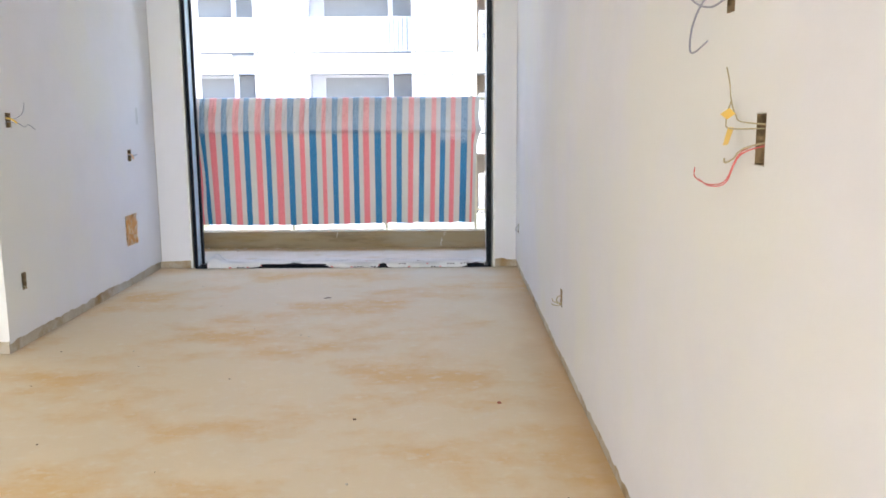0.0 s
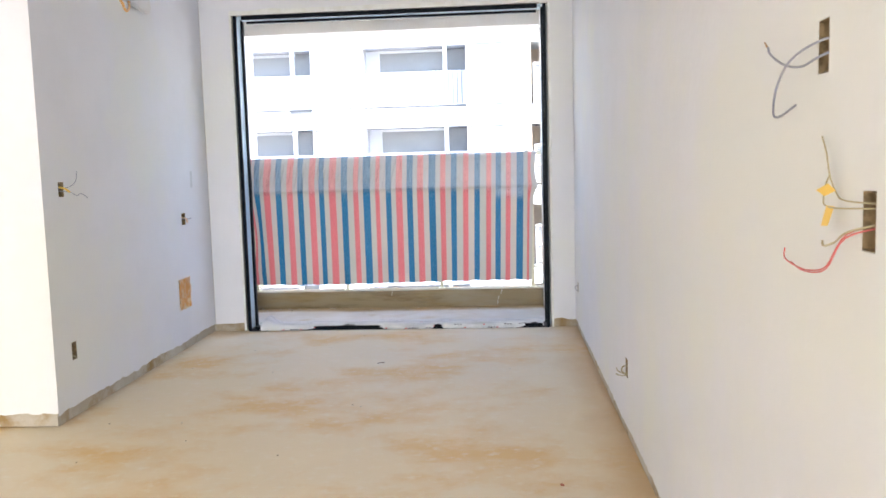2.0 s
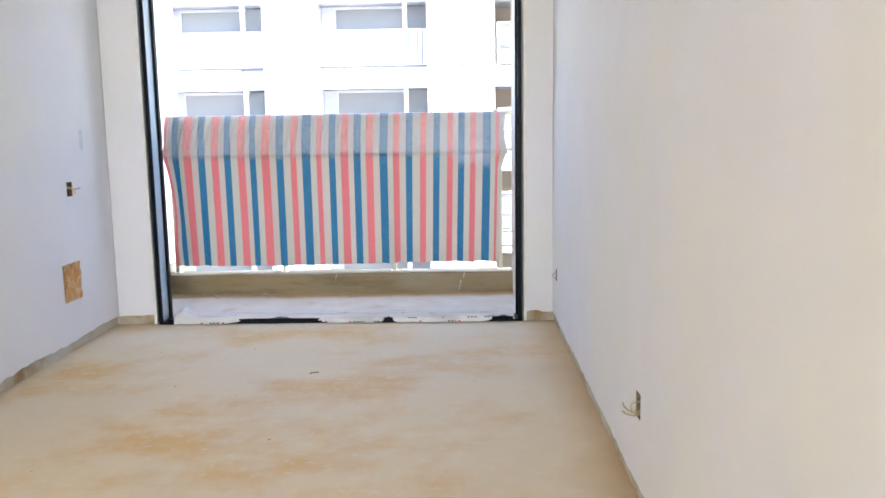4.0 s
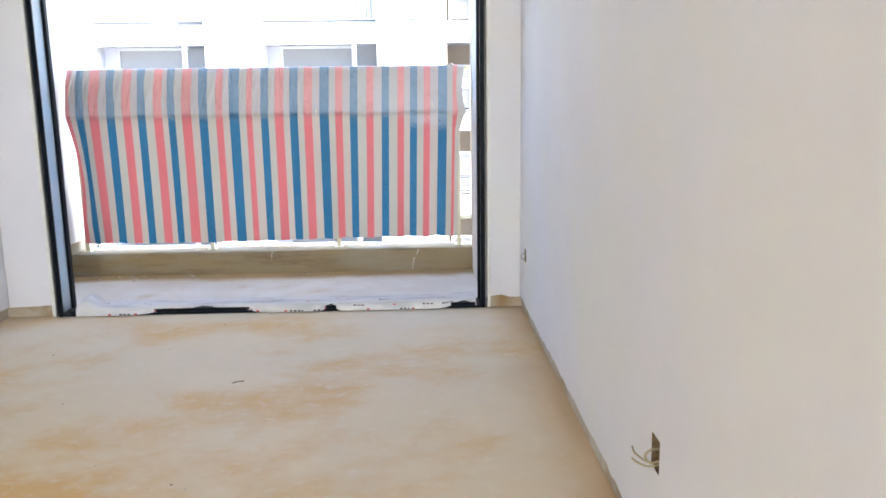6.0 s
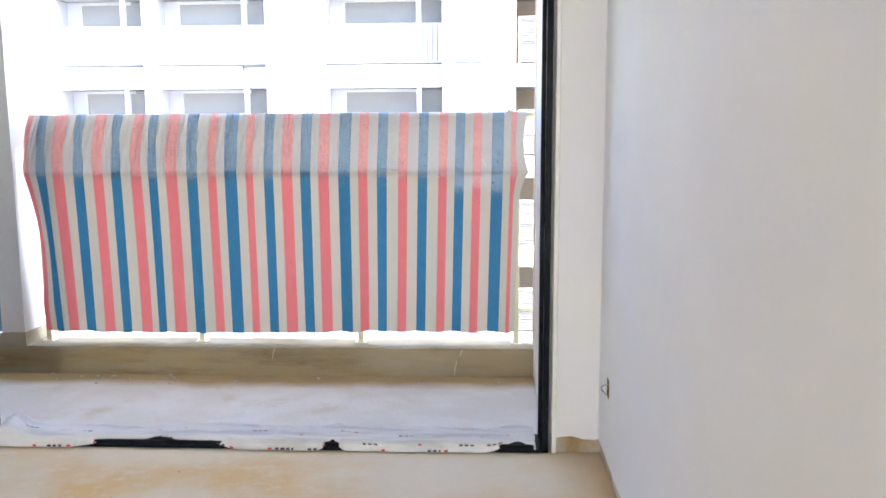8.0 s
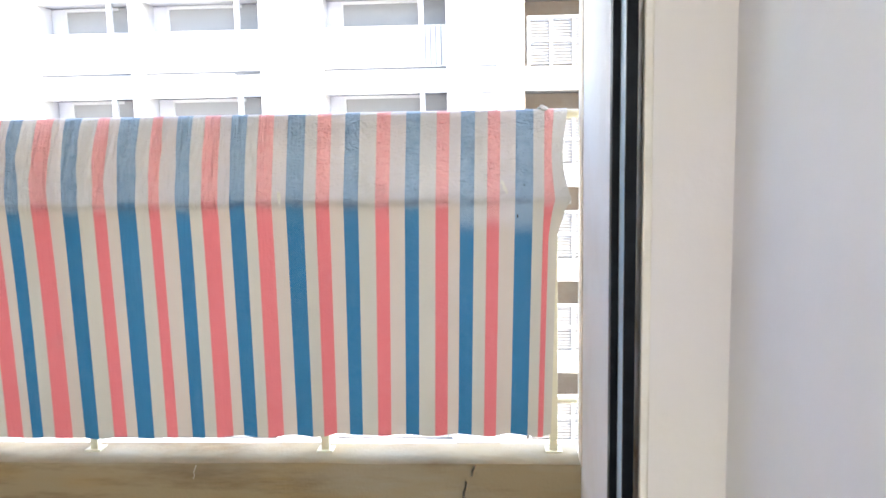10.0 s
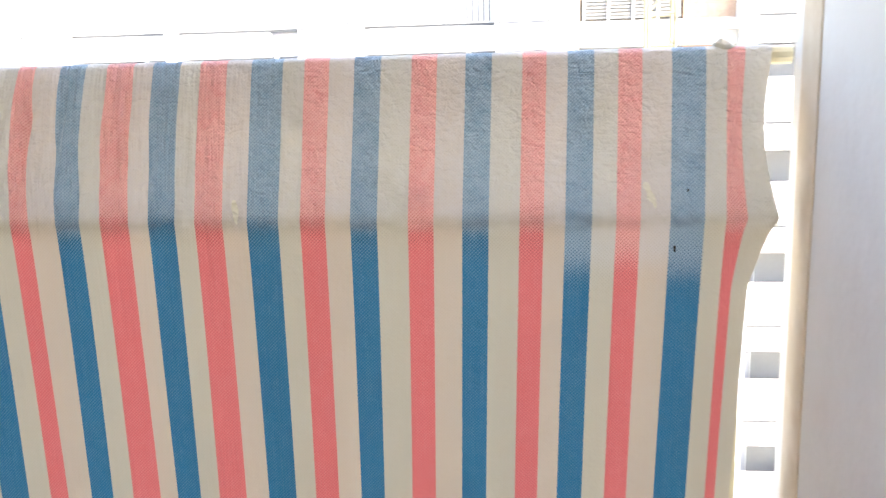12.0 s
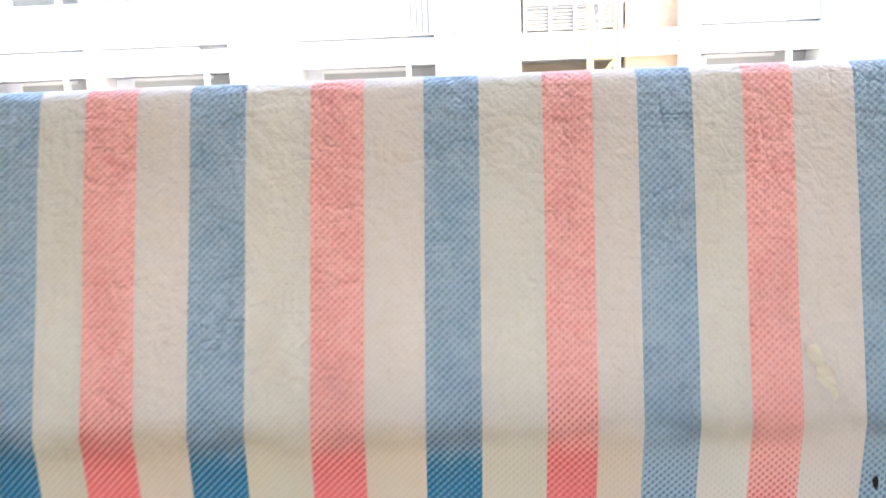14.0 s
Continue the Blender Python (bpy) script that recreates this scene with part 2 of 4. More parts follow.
CARDBOARD = material("packing_tape_cover", (0.82, 0.46, 0.16), 0.3, (0.85, 0.68, 0.46), 25, 0.5, 0.6, bump=0.5, bump_scale=40)
PATCH = material("grey_filler", (0.62, 0.62, 0.64), 0.8, (0.70, 0.70, 0.71), 20)
TWIG = material("dry_twig", (0.16, 0.09, 0.05), 0.8)
RUBBLE = material("plaster_crumb", (0.62, 0.57, 0.48), 0.9, (0.45, 0.38, 0.28), 40)
CHIP = material("red_chip", (0.40, 0.12, 0.07), 0.8)
TARP_PINK = cloth("tarp_pink", (0.76, 0.175, 0.19), (0.84, 0.45, 0.44), soil_shade=(0.45, 0.22, 0.20))
TARP_BLUE = cloth("tarp_blue", (0.005, 0.16, 0.33), (0.32, 0.44, 0.57), soil_shade=(0.10, 0.13, 0.17))
TARP_WHITE = cloth("tarp_white", (0.61, 0.53, 0.455), (0.625, 0.595, 0.60), 0.3, 0.5)
TARP_PALE = cloth("tarp_pale_green", (0.555, 0.53, 0.455), (0.60, 0.60, 0.59), 0.3, 0.5)
FRAY = material("yellowed_backing", (0.70, 0.68, 0.60), 0.6, (0.64, 0.61, 0.50), 60)
BLUE_SHEET = cloth("blue_sheet", (0.02, 0.25, 0.55), (0.05, 0.30, 0.58), 0.5)
FACADE = material("facade_paint", (0.55, 0.548, 0.545), 0.85, (0.51, 0.505, 0.50), 0.4, 0.5, 0.65)
FACADE_LINE = material("facade_joint", (0.17, 0.17, 0.17), 0.9)
ROOM = material("far_room_wall", (0.58, 0.58, 0.61), 0.9, (0.53, 0.53, 0.56), 0.5)
FAR_FRAME = material("far_window_frame", (0.60, 0.60, 0.59), 0.6)
FAR_GLASS = material("far_glass", (0.33, 0.325, 0.32), 0.6, (0.29, 0.285, 0.28), 0.3)
FAR_GLASS.node_tree.nodes["Principled BSDF"].inputs["Specular IOR Level"].default_value = 0.1
FAR_BLUE = material("far_blue_door", (0.24, 0.34, 0.48), 0.5)
LOUVRE = material("louvre_grey", (0.26, 0.25, 0.24), 0.7)
BRICK = material("raw_brick", (0.46, 0.32, 0.23), 0.9, (0.42, 0.28, 0.20), 6, spread=0.12)
BROWN = material("brown_reveal", (0.52, 0.42, 0.32), 0.85, (0.56, 0.48, 0.38), 1.2)
MAST = material("hoist_yellow_paint", (0.34, 0.30, 0.19), 0.6, (0.22, 0.19, 0.12), 4, 0.5, 0.65)
EARTH = material("courtyard_ground", (0.42, 0.40, 0.36), 0.95, (0.34, 0.31, 0.26), 0.15, third=(0.5, 0.48, 0.44), scale3=0.05)


# ---- mesh helpers ----
def slab(bm, x0, x1, y0, y1, z0, z1, m=0):
    v = [bm.verts.new(p) for p in ((x0, y0, z0), (x1, y0, z0), (x1, y1, z0), (x0, y1, z0), (x0, y0, z1), (x1, y0, z1), (x1, y1, z1), (x0, y1, z1))]
    for q in ((3, 2, 1, 0), (4, 5, 6, 7), (0, 1, 5, 4), (1, 2, 6, 5), (2, 3, 7, 6), (3, 0, 4, 7)):
        bm.faces.new([v[i] for i in q]).material_index = m
    return v


def block(x0, x1, y0, y1, z0, z1, bevel=0.0):
    bm = bmesh.new()
    slab(bm, x0, x1, y0, y1, z0, z1)
    if bevel:
        bmesh.ops.bevel(bm, geom=bm.edges[:], offset=bevel, segments=2, affect="EDGES", profile=0.6)
    return bm


def bar(bm, a, b, r, sides=8):
    """A round bar from a to b."""
    a, b = Vector(a), Vector(b)
    made = bmesh.ops.create_cone(bm, cap_ends=True, segments=sides, radius1=r, radius2=r, depth=(b - a).length)
    turn = (b - a).to_track_quat("Z", "Y").to_matrix().to_4x4()
    bmesh.ops.transform(bm, matrix=Matrix.Translation((a + b) / 2) @ turn, verts=made["verts"])


def link(name, bm, mats, smooth=False):
    mesh = bpy.data.meshes.new(name)
    bm.normal_update()
    bm.to_mesh(mesh)
    bm.free()
    for m in mats if isinstance(mats, (list, tuple)) else [mats]:
        mesh.materials.append(m)
    if smooth:
        for f in mesh.polygons:
            f.use_smooth = True
    return new(name, mesh)


def part(name, bm, m, parent, label="", smooth=False):
    ob = link(name, bm, m, smooth)
    ob.parent = parent
    ob.matrix_parent_inverse = Matrix.Translation(-parent.matrix_basis.translation)
    return tagged(ob, label)


def thing(name, at, label, category, group=""):
    e = new(name)
    e.empty_display_size = 0.1
    e.matrix_basis = Matrix.Translation(at)
    return tagged(e, label, category, group)


def structure(name, bm, m, label, category="wall", smooth=False):
    return tagged(link(name, bm, m, smooth), label, category, kind="structure")


def tube(points, r, sides=6, smooth_steps=5):
    """A wire along a smooth curve through the points."""
    pts = [Vector(p) for p in points]
    ext = [pts[0] * 2 - pts[1]] + pts + [pts[-1] * 2 - pts[-2]]
    line = []
    for i in range(1, len(ext) - 2):
        p0, p1, p2, p3 = ext[i - 1:i + 3]
        for s in range(smooth_steps):
            t = s / smooth_steps
            line.append(0.5 * ((2 * p1) + (p2 - p0) * t + (2 * p0 - 5 * p1 + 4 * p2 - p3) * t * t + (3 * p1 - p0 - 3 * p2 + p3) * t ** 3))
    line.append(pts[-1])
    bm = bmesh.new()
    rings = []
    for i, p in enumerate(line):
        d = (line[min(i + 1, len(line) - 1)] - line[max(i - 1, 0)]).normalized()
        side = d.cross(Vector((0.3, 0.2, 0.93))).normalized()
        up = side.cross(d)
        rings.append([bm.verts.new(p + r * (math.cos(a) * side + math.sin(a) * up)) for a in [2 * math.pi * k / sides for k in range(sides)]])
    for a, b in zip(rings, rings[1:]):
        for k in range(sides):
            bm.faces.new((a[k], a[(k + 1) % sides], b[(k + 1) % sides], b[k]))
    bm.faces.new(rings[0][::-1])
    bm.faces.new(rings[-1])
    return bm


def ragged(u, seed, base=0.062, swing=0.016):
    """Height of the torn lower edge of the putty at u metres along a wall."""
    return base + swing * noise.noise((u * 2.3, seed, 0)) + 0.012 * noise.noise((u * 14, seed, 3)) + 0.006 * noise.noise((u * 55, seed, 7))


def putty(place, u0, u1, top, holes, seed, depth=0.012):
    """A coat of putty on a wall: a sheet with holes for boxes and a torn lower edge. place(u, v, d) is d metres into the wall."""
    bm = bmesh.new()
    foot = 0.14
    us = sorted({u0, u1, *[h[0] for h in holes], *[h[1] for h in holes]})
    vs = sorted({foot, top, *[h[2] for h in holes], *[h[3] for h in holes]})
    solid = {}
    for i in range(len(us) - 1):
        for j in range(len(vs) - 1):
            u, v = (us[i] + us[i + 1]) / 2, (vs[j] + vs[j + 1]) / 2
            solid[i, j] = not any(a < u < b and c < v < d for a, b, c, d in holes)
    def quad(*p):
        bm.faces.new([bm.verts.new(place(*q)) for q in p])
    for (i, j), keep in solid.items():
        a, b, c, d = us[i], us[i + 1], vs[j], vs[j + 1]
        if keep:
            quad((a, c, 0), (b, c, 0), (b, d, 0), (a, d, 0))
            continue
        if solid.get((i - 1, j), True):
            quad((a, c, 0), (a, d, 0), (a, d, 0.05), (a, c, 0.05))
        if solid.get((i + 1, j), True):
            quad((b, c, 0.05), (b, d, 0.05), (b, d, 0), (b, c, 0))
        if solid.get((i, j - 1), True):
            quad((a, c, 0.05), (b, c, 0.05), (b, c, 0), (a, c, 0))
        if solid.get((i, j + 1), True):
            quad((a, d, 0), (b, d, 0), (b, d, 0.05), (a, d, 0.05))
    n = max(2, int((u1 - u0) / 0.02))
    for k in range(n):
        a, b = u0 + (u1 - u0) * k / n, u0 + (u1 - u0) * (k + 1) / n
        ra, rb = ragged(a, seed), ragged(b, seed)
        quad((a, ra, 0), (b, rb, 0), (b, foot, 0), (a, foot, 0))
        quad((a, ra, depth), (b, rb, depth), (b, rb, 0), (a, ra, 0))
    bmesh.ops.remove_doubles(bm, verts=bm.verts[:], dist=0.0004)
    bmesh.ops.recalc_face_normals(bm, faces=bm.faces[:])
    return bm


def core(place, u0, u1, top, holes, thick):
    """The rough wall behind the putty, pierced where the boxes sit."""
    bm = bmesh.new()
    us = sorted({u0, u1, *[h[0] for h in holes], *[h[1] for h in holes]})
    for a, b in zip(us, us[1:]):
        cuts = sorted([h for h in holes if h[0] < (a + b) / 2 < h[1]], key=lambda h: h[2])
        z = 0.0
        for lo, hi in [(h[2], h[3]) for h in cuts] + [(top, top)]:
            p = [place(*q) for q in ((a, z, 0), (b, z, 0), (b, z, thick), (a, z, thick), (a, lo, 0), (b, lo, 0), (b, lo, thick), (a, lo, thick))]
            v = [bm.verts.new(q) for q in p]
            for q in ((3, 2, 1, 0), (4, 5, 6, 7), (0, 1, 5, 4), (1, 2, 6, 5), (2, 3, 7, 6), (3, 0, 4, 7)):
                bm.faces.new([v[i] for i in q])
            z = hi
    bmesh.ops.recalc_face_normals(bm, faces=bm.faces[:])
    return bm


# ---- plan ----
RIGHT, DOOR_Y, TOP = 1.36, 6.57, 2.75
LEFT_NEAR, LEFT_FAR, CORNER_Y = -1.417, -1.462, 4.16
DOOR_L, DOOR_R, DOOR_TOP = -1.20, 1.165, 2.43
WALL_T = 0.22
BAL_OUT, BAL_R, BAL_L = 7.60, 1.165, -3.6


def on_right(u, v, d):
    return Vector((RIGHT + d, u, v))


def on_left(u, v, d):
    return Vector((LEFT_NEAR + (LEFT_FAR - LEFT_NEAR) * (u - CORNER_Y) / (DOOR_Y - CORNER_Y) - d, u, v))


def on_end(u, v, d):
    return Vector((u, CORNER_Y + d, v))


def on_door_wall(u, v, d):
    return Vector((u, DOOR_Y + d, v))


# last hole on the right: unseen opening added for the side fill lamp
BOXES_R = [(1.690, 1.738, 1.383, 1.472), (1.505, 1.552, 1.103, 1.194), (3.915, 3.985, 0.285, 0.372), (6.32, 6.385, 0.30, 0.372), (-6.6, -4.8, 0.6, 2.4)]
BOXES_L = [(4.315, 4.37, 1.147, 1.222), (5.975, 6.045, 0.885, 0.968), (5.85, 6.06, 0.295, 0.505), (4.335, 4.385, 0.300, 0.392)]
BOXES_E = [(-1.775, -1.703, 1.150, 1.232)]

# ---- room shell ----
floor_bm = bmesh.new()
bmesh.ops.create_grid(floor_bm, x_segments=60, y_segments=150, size=0.5)
for v in floor_bm.verts:
    x, y = v.co.x * 6.0 - 1.6, v.co.y * 14.3 - 0.45
    v.co = (x, y, 0.004 * noise.noise((x * 0.9, y * 0.9, 0)) + 0.0015 * noise.noise((x * 4, y * 4, 5)) - 0.003)
slab(floor_bm, -4.6, 1.4, -7.6, 6.7, -0.25, -0.03)
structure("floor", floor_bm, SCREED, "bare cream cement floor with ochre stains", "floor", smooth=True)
structure("ceiling", block(-4.8, 1.7, -7.8, DOOR_Y + WALL_T, TOP, TOP + 0.2), CEILING, "plain white ceiling", "ceiling")


def wall(name, place, u0, u1, holes, seed, label, thick=0.18, trim=(0, 0)):
    w = structure(name, core(lambda u, v, d: place(u, v, d + 0.012), u0 + trim[0], u1 - trim[1], TOP, holes, thick), CONCRETE, label)
    part("putty_coat", putty(place, u0, u1, TOP, holes, seed), PLASTER, w, "white putty torn along its lower edge")
    return w


wall("wall_right", on_right, -7.4, DOOR_Y, BOXES_R, 1.0, "white puttied wall with open socket boxes")
wall("wall_left", on_left, CORNER_Y, DOOR_Y, BOXES_L, 2.0, "white puttied wall with open boxes and a taped patch", trim=(0.10, 0))
wall("wall_return", on_end, -4.5, LEFT_NEAR, BOXES_E, 3.0, "white puttied return wall beside the living room", thick=0.085, trim=(0, 0.013))
structure("wall_west", block(-4.7, -4.5, -7.6, CORNER_Y + 0.2, 0, TOP), PLASTER, "plain white side wall")
rear_bm = bmesh.new()
slab(rear_bm, -4.7, -0.6, -7.4, -7.2, 0, TOP)
slab(rear_bm, 1.2, 1.5, -7.4, -7.2, 0, TOP)
slab(rear_bm, -0.6, 1.2, -7.4, -7.2, 0, 0.5)
slab(rear_bm, -0.6, 1.2, -7.4, -7.2, 2.5, TOP)
structure("wall_rear", rear_bm, PLASTER, "white wall with a window opening")

# wall around the balcony door
dw = bmesh.new()
slab(dw, -3.9, DOOR_L - 0.03, DOOR_Y + 0.012, DOOR_Y + WALL_T, 0, TOP)
slab(dw, DOOR_R + 0.03, 1.9, DOOR_Y + 0.012, DOOR_Y + WALL_T, 0, TOP)
slab(dw, DOOR_L - 0.03, DOOR_R + 0.03, DOOR_Y + 0.012, DOOR_Y + WALL_T, DOOR_TOP + 0.03, TOP)
door_wall = structure("wall_door", dw, CONCRETE, "wall round the balcony door with bare concrete at its foot")
for u0, u1, s in ((-1.46, DOOR_L - 0.03, 5.0), (DOOR_R + 0.03, RIGHT, 6.0)):
    part("putty_coat", putty(on_door_wall, u0, u1, TOP, [], s), PLASTER, door_wall, "white putty torn along its lower edge")
part("putty_coat", block(DOOR_L - 0.03, DOOR_R + 0.03, DOOR_Y, DOOR_Y + 0.012, DOOR_TOP + 0.03, TOP), PLASTER, door_wall)


# ---- balcony door frame ----
def door_frame():
    d = tagged(new("door_1"), "dark aluminium sliding door frame with its leaves missing", "door frame", kind="structure")
    y0, y1 = DOOR_Y + 0.004, DOOR_Y + 0.175
    fins = ((y0, y0 + 0.012), (y1 - 0.035, y1))
    for side, x, s in (("left", DOOR_L, 1), ("right", DOOR_R, -1)):
        def span(a, b):
            return (x + s * a, x + s * b) if s > 0 else (x + s * b, x + s * a)
        part("jamb_back", block(*span(0, 0.015), y0 + 0.012, y1 - 0.035, 0.0, DOOR_TOP), FILM, d, "blue-grey film-covered track")
        for a, b in fins:
            part("jamb_fin", block(*span(0.0, 0.024 if a == y0 else 0.032), a, b, 0.0, DOOR_TOP, 0.002), FRAME, d)
        part("sealant", block(*span(-0.03, -0.012), DOOR_Y - 0.003, DOOR_Y + 0.02, 0.0, DOOR_TOP + 0.03, 0.004), SILICONE, d, "white sealant bead")
    part("head_back", block(DOOR_L + 0.036, DOOR_R - 0.036, y0 + 0.012, y1 - 0.035, DOOR_TOP - 0.022, DOOR_TOP), FILM, d, "blue-grey film-covered track")
    for a, b in fins:
        part("head_fin", block(DOOR_L + 0.063, DOOR_R - 0.063, a, b, DOOR_TOP - (0.032 if a == y0 else 0.038), DOOR_TOP, 0.002), FRAME, d)
    head = bmesh.new()
    n = 90
    rows = []
    for k in range(n + 1):
        x = DOOR_L - 0.02 + (DOOR_R - DOOR_L + 0.04) * k / n
        z = DOOR_TOP + 0.004
        h = 0.035 + 0.014 * noise.noise((x * 5, 1, 2))
        y = DOOR_Y - 0.004 - 0.004 * noise.noise((x * 9, 4, 0))
        rows.append([head.verts.new(p) for p in ((x, y + 0.02, z), (x, y, z), (x, y, z + h), (x, y + 0.02, z + h))])
    for a, b in zip(rows, rows[1:]):
        for i in range(3):
            head.faces.new((a[i], b[i], b[i + 1], a[i + 1]))
    part("head_sealant", head, SILICONE, d, "rough white sealant with gaps")
    part("threshold", block(DOOR_L, DOOR_R, y0, y1, -0.01, 0.012), FRAME, d)
    for a, b in fins:
        part("track", block(DOOR_L + 0.052, DOOR_R - 0.052, a, b, 0.012, 0.03, 0.002), FRAME, d)
    return d


door_frame()


# ---- balcony ----
structure("balcony_floor", block(BAL_L, 1.9, DOOR_Y + WALL_T - 0.09, BAL_OUT + 0.22, -0.25, -0.004), BALCONY_FLOOR, "pale dusty balcony floor", "floor")
structure("balcony_ceiling", block(BAL_L, 1.9, DOOR_Y + WALL_T, BAL_OUT + 0.25, 2.62, 2.80), SHELL, "plain balcony ceiling", "ceiling")
structure("balcony_beam", block(BAL_L, 1.9, BAL_OUT + 0.03, BAL_OUT + 0.23, 2.45, 2.62), SHELL, "rendered balcony edge beam", "beam")
structure("balcony_wall_right", block(BAL_R, 1.9, DOOR_Y + WALL_T, BAL_OUT + 0.11, 0, 2.62), SHELL, "white rendered balcony side wall")
# warm shade of the wall's outer corner, put into a cream strip
structure("wall_edge", block(BAL_R - 0.003, BAL_R, BAL_OUT - 0.03, BAL_OUT + 0.06, 0.15, 2.45), WARM_EDGE, "cream strip for the warm shade at the balcony wall's edge", "trim")
structure("balcony_wall_left", block(BAL_L - 0.2, BAL_L, DOOR_Y + WALL_T, BAL_OUT + 0.3, 0, 2.62), SHELL, "white rendered balcony side wall")
structure("balcony_column", block(-1.655, -1.53, BAL_OUT + 0.004, BAL_OUT + 0.55, 0.215, 2.45), SHELL, "white rendered balcony column", "column")
stub = bmesh.new()
slab(stub, -1.665, -1.522, BAL_OUT - 0.004, BAL_OUT + 0.555, 0.13, 0.215)
bmesh.ops.subdivide_edges(stub, edges=stub.edges[:], cuts=5, use_grid_fill=True)
for v in stub.verts:
    v.co += 0.006 * Vector((noise.noise(v.co * 14), noise.noise(v.co * 14 + Vector((5, 0, 0))), 1.6 * noise.noise(v.co * 11 + Vector((0, 9, 0))) if v.co.z > 0.2 else 0))
structure("column_foot", stub, CURB, "bare stained concrete foot of the balcony column", "column")
cb = bmesh.new()
slab(cb, BAL_L, BAL_R, BAL_OUT, BAL_OUT + 0.2, -0.02, 0.145)
bmesh.ops.subdivide_edges(cb, edges=[e for e in cb.edges if e.calc_length() > 2], cuts=60)
for v in cb.verts:
    v.co.y += 0.006 * noise.noise((v.co.x * 3, v.co.z * 8, 0))
    v.co.z += 0.004 * noise.noise((v.co.x * 4, 2, v.co.y * 4))
curb = structure("balcony_curb", cb, CURB, "low stained concrete curb under the railing", "curb")


for x, z0, z1, w in ((0.755, 0.006, 0.085, 0.006), (0.785, 0.105, 0.143, 0.008), (-0.2, 0.09, 0.14, 0.004)):
    drip = bmesh.new()
    line = []
    for k in range(9):
        q = k / 8
        c = x + 0.006 * noise.noise((q * 3, x, 0)) + 0.012 * q
        line.append([drip.verts.new((c + sx * w * (0.35 + 0.65 * q) / 2, BAL_OUT - 0.0075, z0 + (z1 - z0) * q)) for sx in (-1, 1)])
    for a, b in zip(line, line[1:]):
        drip.faces.new((a[0], a[1], b[1], b[0]))
    bmesh.ops.solidify(drip, geom=drip.faces[:], thickness=-0.004)
    part("paint_drip", drip, SILICONE, curb, "white paint run")


def railing():
    r = thing("balcony_railing", (0, BAL_OUT + 0.13, 0.145), "cream painted steel railing standing on the concrete curb", "railing")
    y = BAL_OUT + 0.135
    for x in (-1.465, -0.618, 0.25, 1.08):
        p = part("post", block(x - 0.014, x + 0.014, y - 0.014, y + 0.014, 0.14, 1.335, 0.002), RAIL, r)
        part("foot_plate", block(x - 0.03, x + 0.03, y - 0.03, y + 0.03, 0.141, 0.150, 0.001), RAIL, p)
    bm = bmesh.new()
    bar(bm, (-1.475, y, 1.345), (BAL_R, y, 1.345), 0.016, 10)
    part("top_rail", bm, RAIL, r)
    bm = bmesh.new()
    bar(bm, (-1.44, BAL_OUT + 0.07, 1.055), (1.135, BAL_OUT + 0.07, 1.055), 0.014, 12)
    part("inner_rail", bm, SILICONE, r, "grey-white tube on the inner side")
    bm = bmesh.new()
    bar(bm, (-1.475, y, 0.33), (BAL_R, y, 0.33), 0.010, 8)
    part("bottom_rail", bm, RAIL, r)
    for x in (-1.40, -0.60, 0.27, 1.10):
        part("bracket", block(x - 0.008, x + 0.008, BAL_OUT + 0.07, y, 1.045, 1.062), RAIL, r)
    return r


railing()


